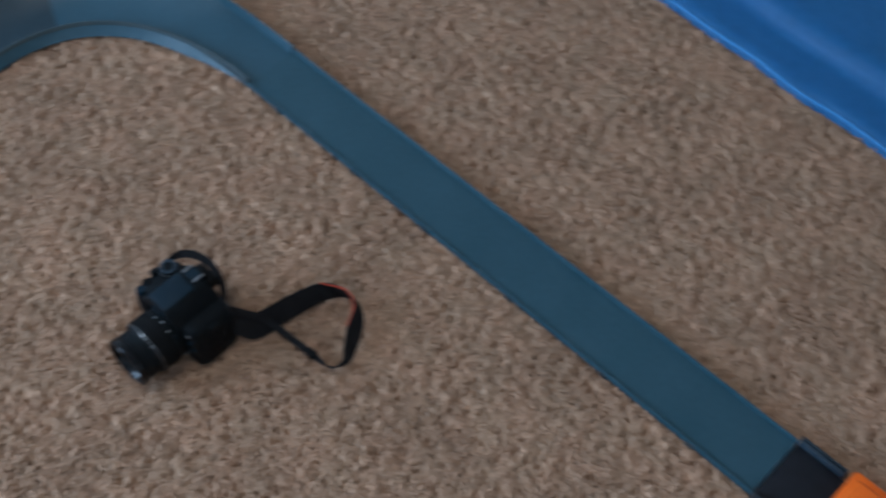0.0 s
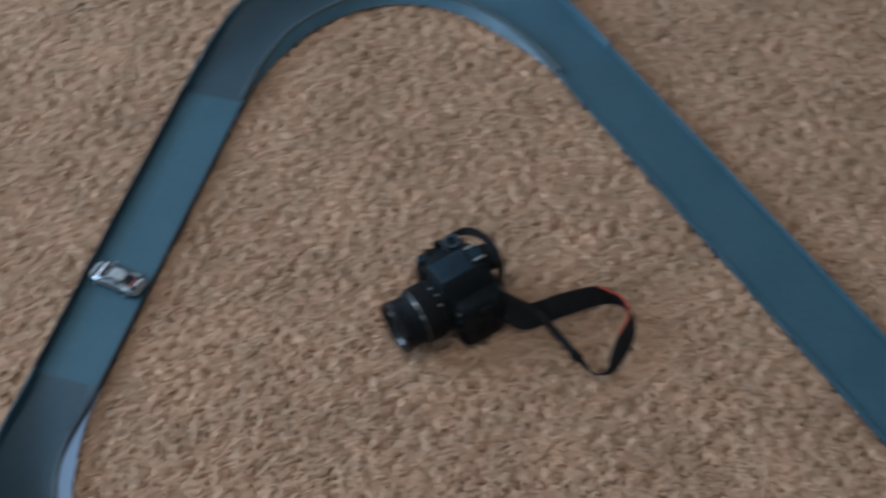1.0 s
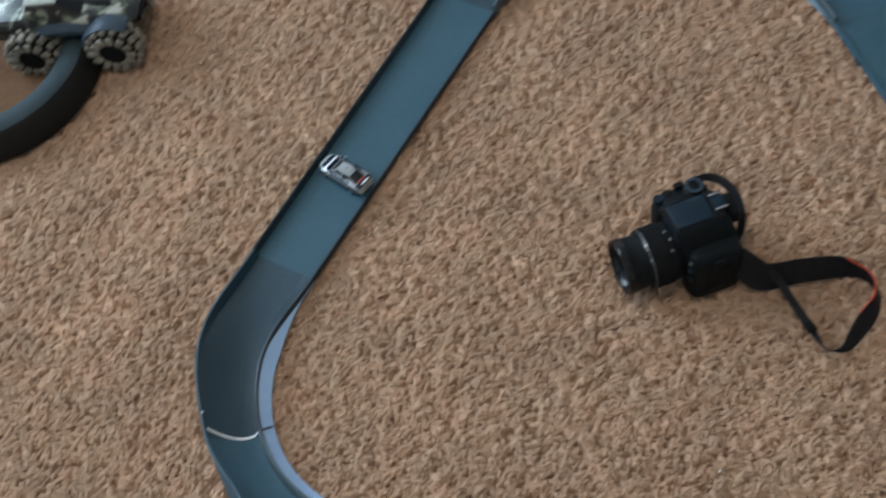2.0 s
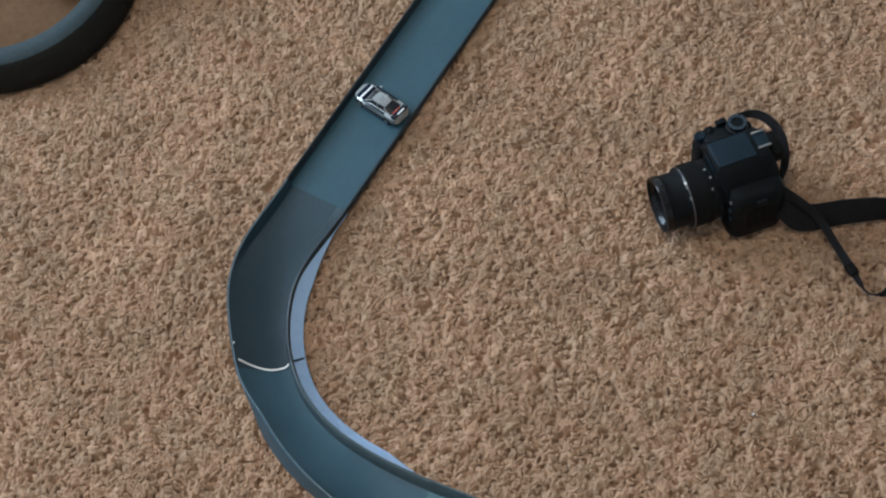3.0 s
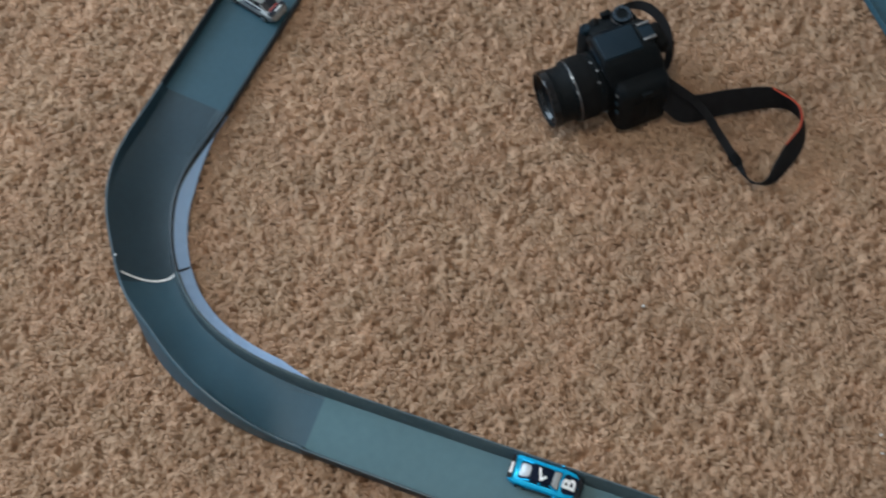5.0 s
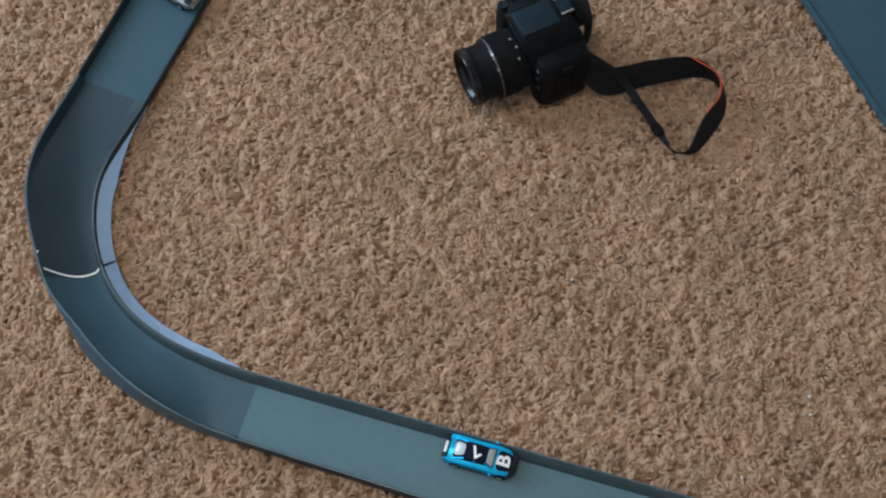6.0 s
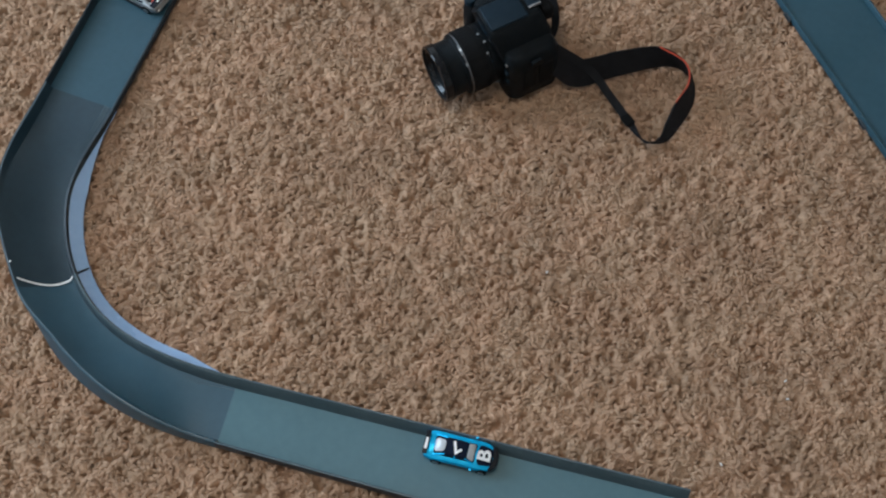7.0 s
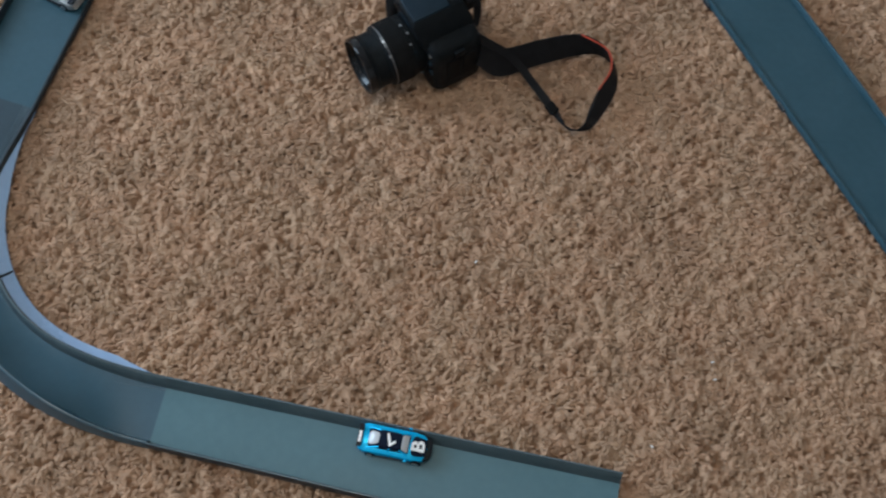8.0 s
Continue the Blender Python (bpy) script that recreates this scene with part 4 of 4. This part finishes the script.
    for s in (-1, 1):
        part("wing_stay", box(-0.485 * L, -0.455 * L, s * 0.26 * W - 0.0005, s * 0.26 * W + 0.0005, 0.0135, 0.0175), CAR_BLACK, spoiler)
    def plate(name, x0, x1, half, z, pitch, mat, parent, label, off=0.0, front=1.0, cut=0.18):
        """A thin panel; front narrows its forward end, cut rounds its corners."""
        h, w0, w1 = (x1 - x0) / 2 * L, half * W, half * front * W
        e = cut * min(h, w0) * 2
        ring = [(-h, -w0 + e), (-h + e * 0.3, -w0 + e * 0.3), (-h + e, -w0), (h - e, -w1), (h - e * 0.3, -w1 + e * 0.3), (h, -w1 + e)]
        ring += [(x, -y) for x, y in ring[::-1]]
        m = pose((x0 + x1) / 2 * L, off * W, z, 0, pitch, 0)
        return part(name, loft([[m @ Vector((x, y, q)) for x, y in ring] for q in (-0.0005, 0.0003)] + [[m @ Vector((x * 0.95, y * 0.95, 0.0005)) for x, y in ring]]), mat, parent, label)
    if silver:
        plate("bonnet_panel", 0.225, 0.430, 0.38, 0.0134, 11, CAR_NAVY, body, "dark blue-black bonnet")
        plate("bonnet_stripe", 0.30, 0.335, 0.38, 0.0139, 11, WHITE, body, "white stripe")
        for k in (-1, 0, 1):
            part("roof_bar", box(-0.085 * L, -0.02 * L, k * 0.0026 - 0.0010, k * 0.0026 + 0.0010, 0.0209, 0.0214), GREY, top, "faded grey print")
        plate("rear_print", -0.400, -0.365, 0.24, 0.0152, -14, RED, body, "red print below the rear window")
        plate("boot_panel", -0.485, -0.385, 0.42, 0.0152, -2, CAR_NAVY, body, "dark boot lid")
        part("boot_bar", box(-0.485 * L, -0.462 * L, -0.22 * W, 0.16 * W, 0.0182, 0.0186), WHITE, spoiler, "white print")
        for s in (-1, 1):
            plate("side_stripe", -0.25, 0.25, 0.035, 0.0150, 1, CAR_NAVY, body, "dark line below the windows", s * 0.43)
    else:
        plate("bonnet_panel", 0.235, 0.440, 0.34, 0.0133, 10, CAR_NAVY, body, "black bonnet", front=0.88, cut=0.22)
        plate("windscreen", 0.095, 0.200, 0.25, 0.0176, 38, SCREEN, glass, "pale shining windscreen", front=1.16)
        lettering("B", 0.0180, body, pose(0.330 * L, 0, 0.0151, 0, 9, 0) @ pose(0, 0, 0, 0, 0, 90) @ Matrix.Diagonal((1.15, 1, 1, 1)), WHITE, bold=0.0005)
        lettering("7", 0.0165, top, pose(-0.075 * L, 0.0008, 0.0214, 0, 0, 222), WHITE, bold=0.0004)
        plate("rear_panel", -0.360, -0.205, 0.235, 0.0172, -21, SCREEN, body, "silvery rear window", front=0.86, cut=0.25)
        part("wing_mark", box(-0.492 * L, -0.455 * L, -0.24 * W, 0.14 * W, 0.0182, 0.0186), WHITE, spoiler, "white print on the wing")
    return ob


toy_car(pose(-0.224, 0.3385, BED, 0, 0, 0.5), CAR_BLUE, "metallic blue toy race car with black bonnet and white markings", False)
toy_car(pose(-0.7215, 0.7715, BED, 0, 0, 163), CAR_SILVER, "silver and black toy car standing across the track", True)


# ---- things at the left of the track ----
def round_basin():
    ob = thing("round_basin", pose(-1.292, 0.782, 0), "shallow round dark plastic basin with a shaded brown inside", "basin")
    prof = [(0.155, 0.000), (0.171, 0.001), (0.172, 0.006), (0.169, 0.016), (0.164, 0.029), (0.158, 0.039), (0.150, 0.0435), (0.134, 0.0435), (0.127, 0.040), (0.124, 0.030), (0.125, 0.010), (0.129, 0.002)]
    part("side", lathe(prof, steps=96, closed=True), BASIN, ob, "dark scuffed side")
    part("rim", lathe([(0.1565, 0.0408), (0.150, 0.0446), (0.134, 0.0446), (0.127, 0.0410), (0.134, 0.0430), (0.150, 0.0430)], steps=96, closed=True), LIT_RIM, ob, "upper rim, window reflection put into its paler colour")
    # Disc added for the basin's inside, its shade painted in.
    part("bottom", lathe([(0.0, 0.0015), (0.128, 0.0015), (0.128, 0.005), (0.0, 0.006)], steps=64), SHADED_INSIDE, ob, "brown disc standing in for the basin's shaded inside")
    for k in range(14):
        a = 2 * math.pi * k / 14 + 0.1
        part("rib", box(0.160, 0.1705, -0.005, 0.005, 0.004, 0.016, 0.0015, turn=pose(0, 0, 0, 0, 0, math.degrees(a))), BASIN, ob)


round_basin()


def toy_truck():
    ang = 22.5
    ob = thing("toy_truck", pose(-1.127, 0.906, 0, 0, 0, ang), "camouflage toy truck with knobbly tyres and a thin aerial", "toy truck")
    R = 0.034
    for x in (0.0, -0.113):
        for s in (-1, 1):
            y = s * 0.050
            tyre = part("wheel", lathe([(0.014, -0.017), (R * 0.86, -0.017), (R * 0.97, -0.012), (R, 0.0), (R * 0.97, 0.012), (R * 0.86, 0.017), (0.014, 0.017)], axis="y", steps=32, at=(x, y, R + 0.001)), RUBBER, ob, "chunky mud-coloured tyre")
            lug = bmesh.new()
            for k in range(16):
                t = 2 * math.pi * k / 16
                for side in (-1, 1):
                    box(-0.0045, 0.0045, side * 0.0085 - 0.0075, side * 0.0085 + 0.0075, R - 0.003, R + 0.0045, 0.0026, 2, bm=lug,
                        turn=pose(x, y, R + 0.001) @ pose(0, 0, 0, 0, math.degrees(t) + (11 if side > 0 else 0), 0) @ pose(0, 0, 0, 0, 0, 22 * side))
            part("tread", lug, MUD, tyre, "worn pale tread lugs")
            part("hub", lathe([(0.013, -0.0178), (0.015, -0.017), (0.015, 0.017), (0.013, 0.0178), (0.005, 0.0195), (0, 0.0195)], axis="y", steps=24, at=(x, y, R + 0.001)), BLACK, tyre, "black plastic hub")
            block = bmesh.new()
            for k in range(12):
                box(R * 0.52, R * 0.90, s * 0.0175 - 0.003, s * 0.0175 + 0.003, -0.0048, 0.0048, 0.0022, 2, bm=block, turn=pose(x, y, R + 0.001) @ pose(0, 0, 0, 0, 30 * k + 7, 0))
            part("side_lugs", block, MUD, tyre, "pale lugs on the tyre wall")
    part("axle", tube([(0, -0.05, R + 0.012), (0, 0.05, R + 0.012)], 0.005, 8), BLACK, ob)
    part("axle", tube([(-0.113, -0.05, R), (-0.113, 0.05, R)], 0.005, 8), BLACK, ob)
    part("chassis", box(-0.175, 0.030, -0.024, 0.024, 0.047, 0.056, 0.003), BLACK, ob)
    secs = []
    for x, w, z0, z1 in ((0.036, 0.026, 0.056, 0.062), (0.028, 0.034, 0.055, 0.068), (-0.005, 0.042, 0.055, 0.077), (-0.03, 0.046, 0.055, 0.083), (-0.055, 0.044, 0.055, 0.104), (-0.10, 0.044, 0.055, 0.106), (-0.115, 0.046, 0.055, 0.084), (-0.180, 0.044, 0.055, 0.082), (-0.186, 0.040, 0.057, 0.078)):
        secs.append([(x, -w, z0), (x, -w * 1.03, (z0 + z1) / 2), (x, -w * 0.85, z1), (x, w * 0.85, z1), (x, w * 1.03, (z0 + z1) / 2), (x, w, z0)])
    shell = part("body_shell", loft(secs), CAMO, ob, "camouflage printed body shell")
    part("windscreen", box(-0.064, -0.028, -0.038, 0.038, 0.0885, 0.0915, 0.0008, turn=pose(-0.044, 0, 0.094, 0, 40, 0) @ pose(0.044, 0, -0.0895)), CAR_BLACK, shell, "dark windscreen")
    part("bumper", box(0.032, 0.040, -0.026, 0.026, 0.050, 0.059, 0.003), BLACK, ob, "dark plastic bumper")
    for s in (-1, 1):
        secs = []
        for k in range(11):
            a = radians(52 + 11 * k)
            cx, cz, r = 0.0, R + 0.001, R + 0.007
            secs.append([(cx + (r + e) * math.cos(a), s * 0.046 + y, cz + (r + e) * math.sin(a)) for y, e in ((-0.015, -0.002), (0.013, -0.002), (0.013, 0.0), (0.007, 0.0026), (-0.008, 0.0026), (-0.015, 0.0))])
        part("mudguard", loft(secs), GUARD, shell, "curved blue-grey plastic mudguard")
    part("bonnet_vent", box(-0.018, 0.018, -0.018, 0.032, -0.0012, 0.0016, 0.0008, turn=pose(-0.014, 0, 0.0815, 0, 13, 0)), CAR_BLACK, shell, "dark glossy bonnet vent")
    dome = []
    for k in range(7):
        x = -0.100 + 0.078 * k / 6
        e = math.sin(math.pi * (0.12 + 0.76 * k / 6))
        dome.append([(x, -0.050, 0.058), (x, -0.052, 0.058 + 0.010 * e), (x, -0.046, 0.066 + 0.012 * e), (x, -0.034, 0.072 + 0.016 * e), (x, -0.022, 0.072 + 0.016 * e), (x, -0.018, 0.058)])
    part("side_panel", loft(dome), GUARD, shell, "blue-grey rounded side panel")
    part("roof_panel", box(-0.104, -0.058, -0.036, 0.036, 0.1045, 0.1075, 0.0012), PALE, shell, "dirty white roof panel")
    part("aerial", tube([(-0.048, 0.032, 0.083), (-0.036, 0.034, 0.088), (0.030, 0.072, 0.100)], 0.0013, 8), CLIP, ob, "thin pale aerial")


toy_truck()


def lint(x, y, turn):
    bm = box(-0.0016, 0.0016, -0.0008, 0.0008, 0.0, 0.0012, 0.0004)
    ob = finish("lint_fleck", bm, CLIP)
    ob.matrix_basis = pose(x, y, 0.0005, 12, 0, turn)
    tagged(ob, "tiny white fleck of lint on the carpet", "lint", "lint flecks")


for x, y, a in ((0.079, 0.474, 20), (-0.185, 0.549, 70), (0.026, 0.392, 130), (0.074, 0.492, 40)):
    lint(x, y, a)
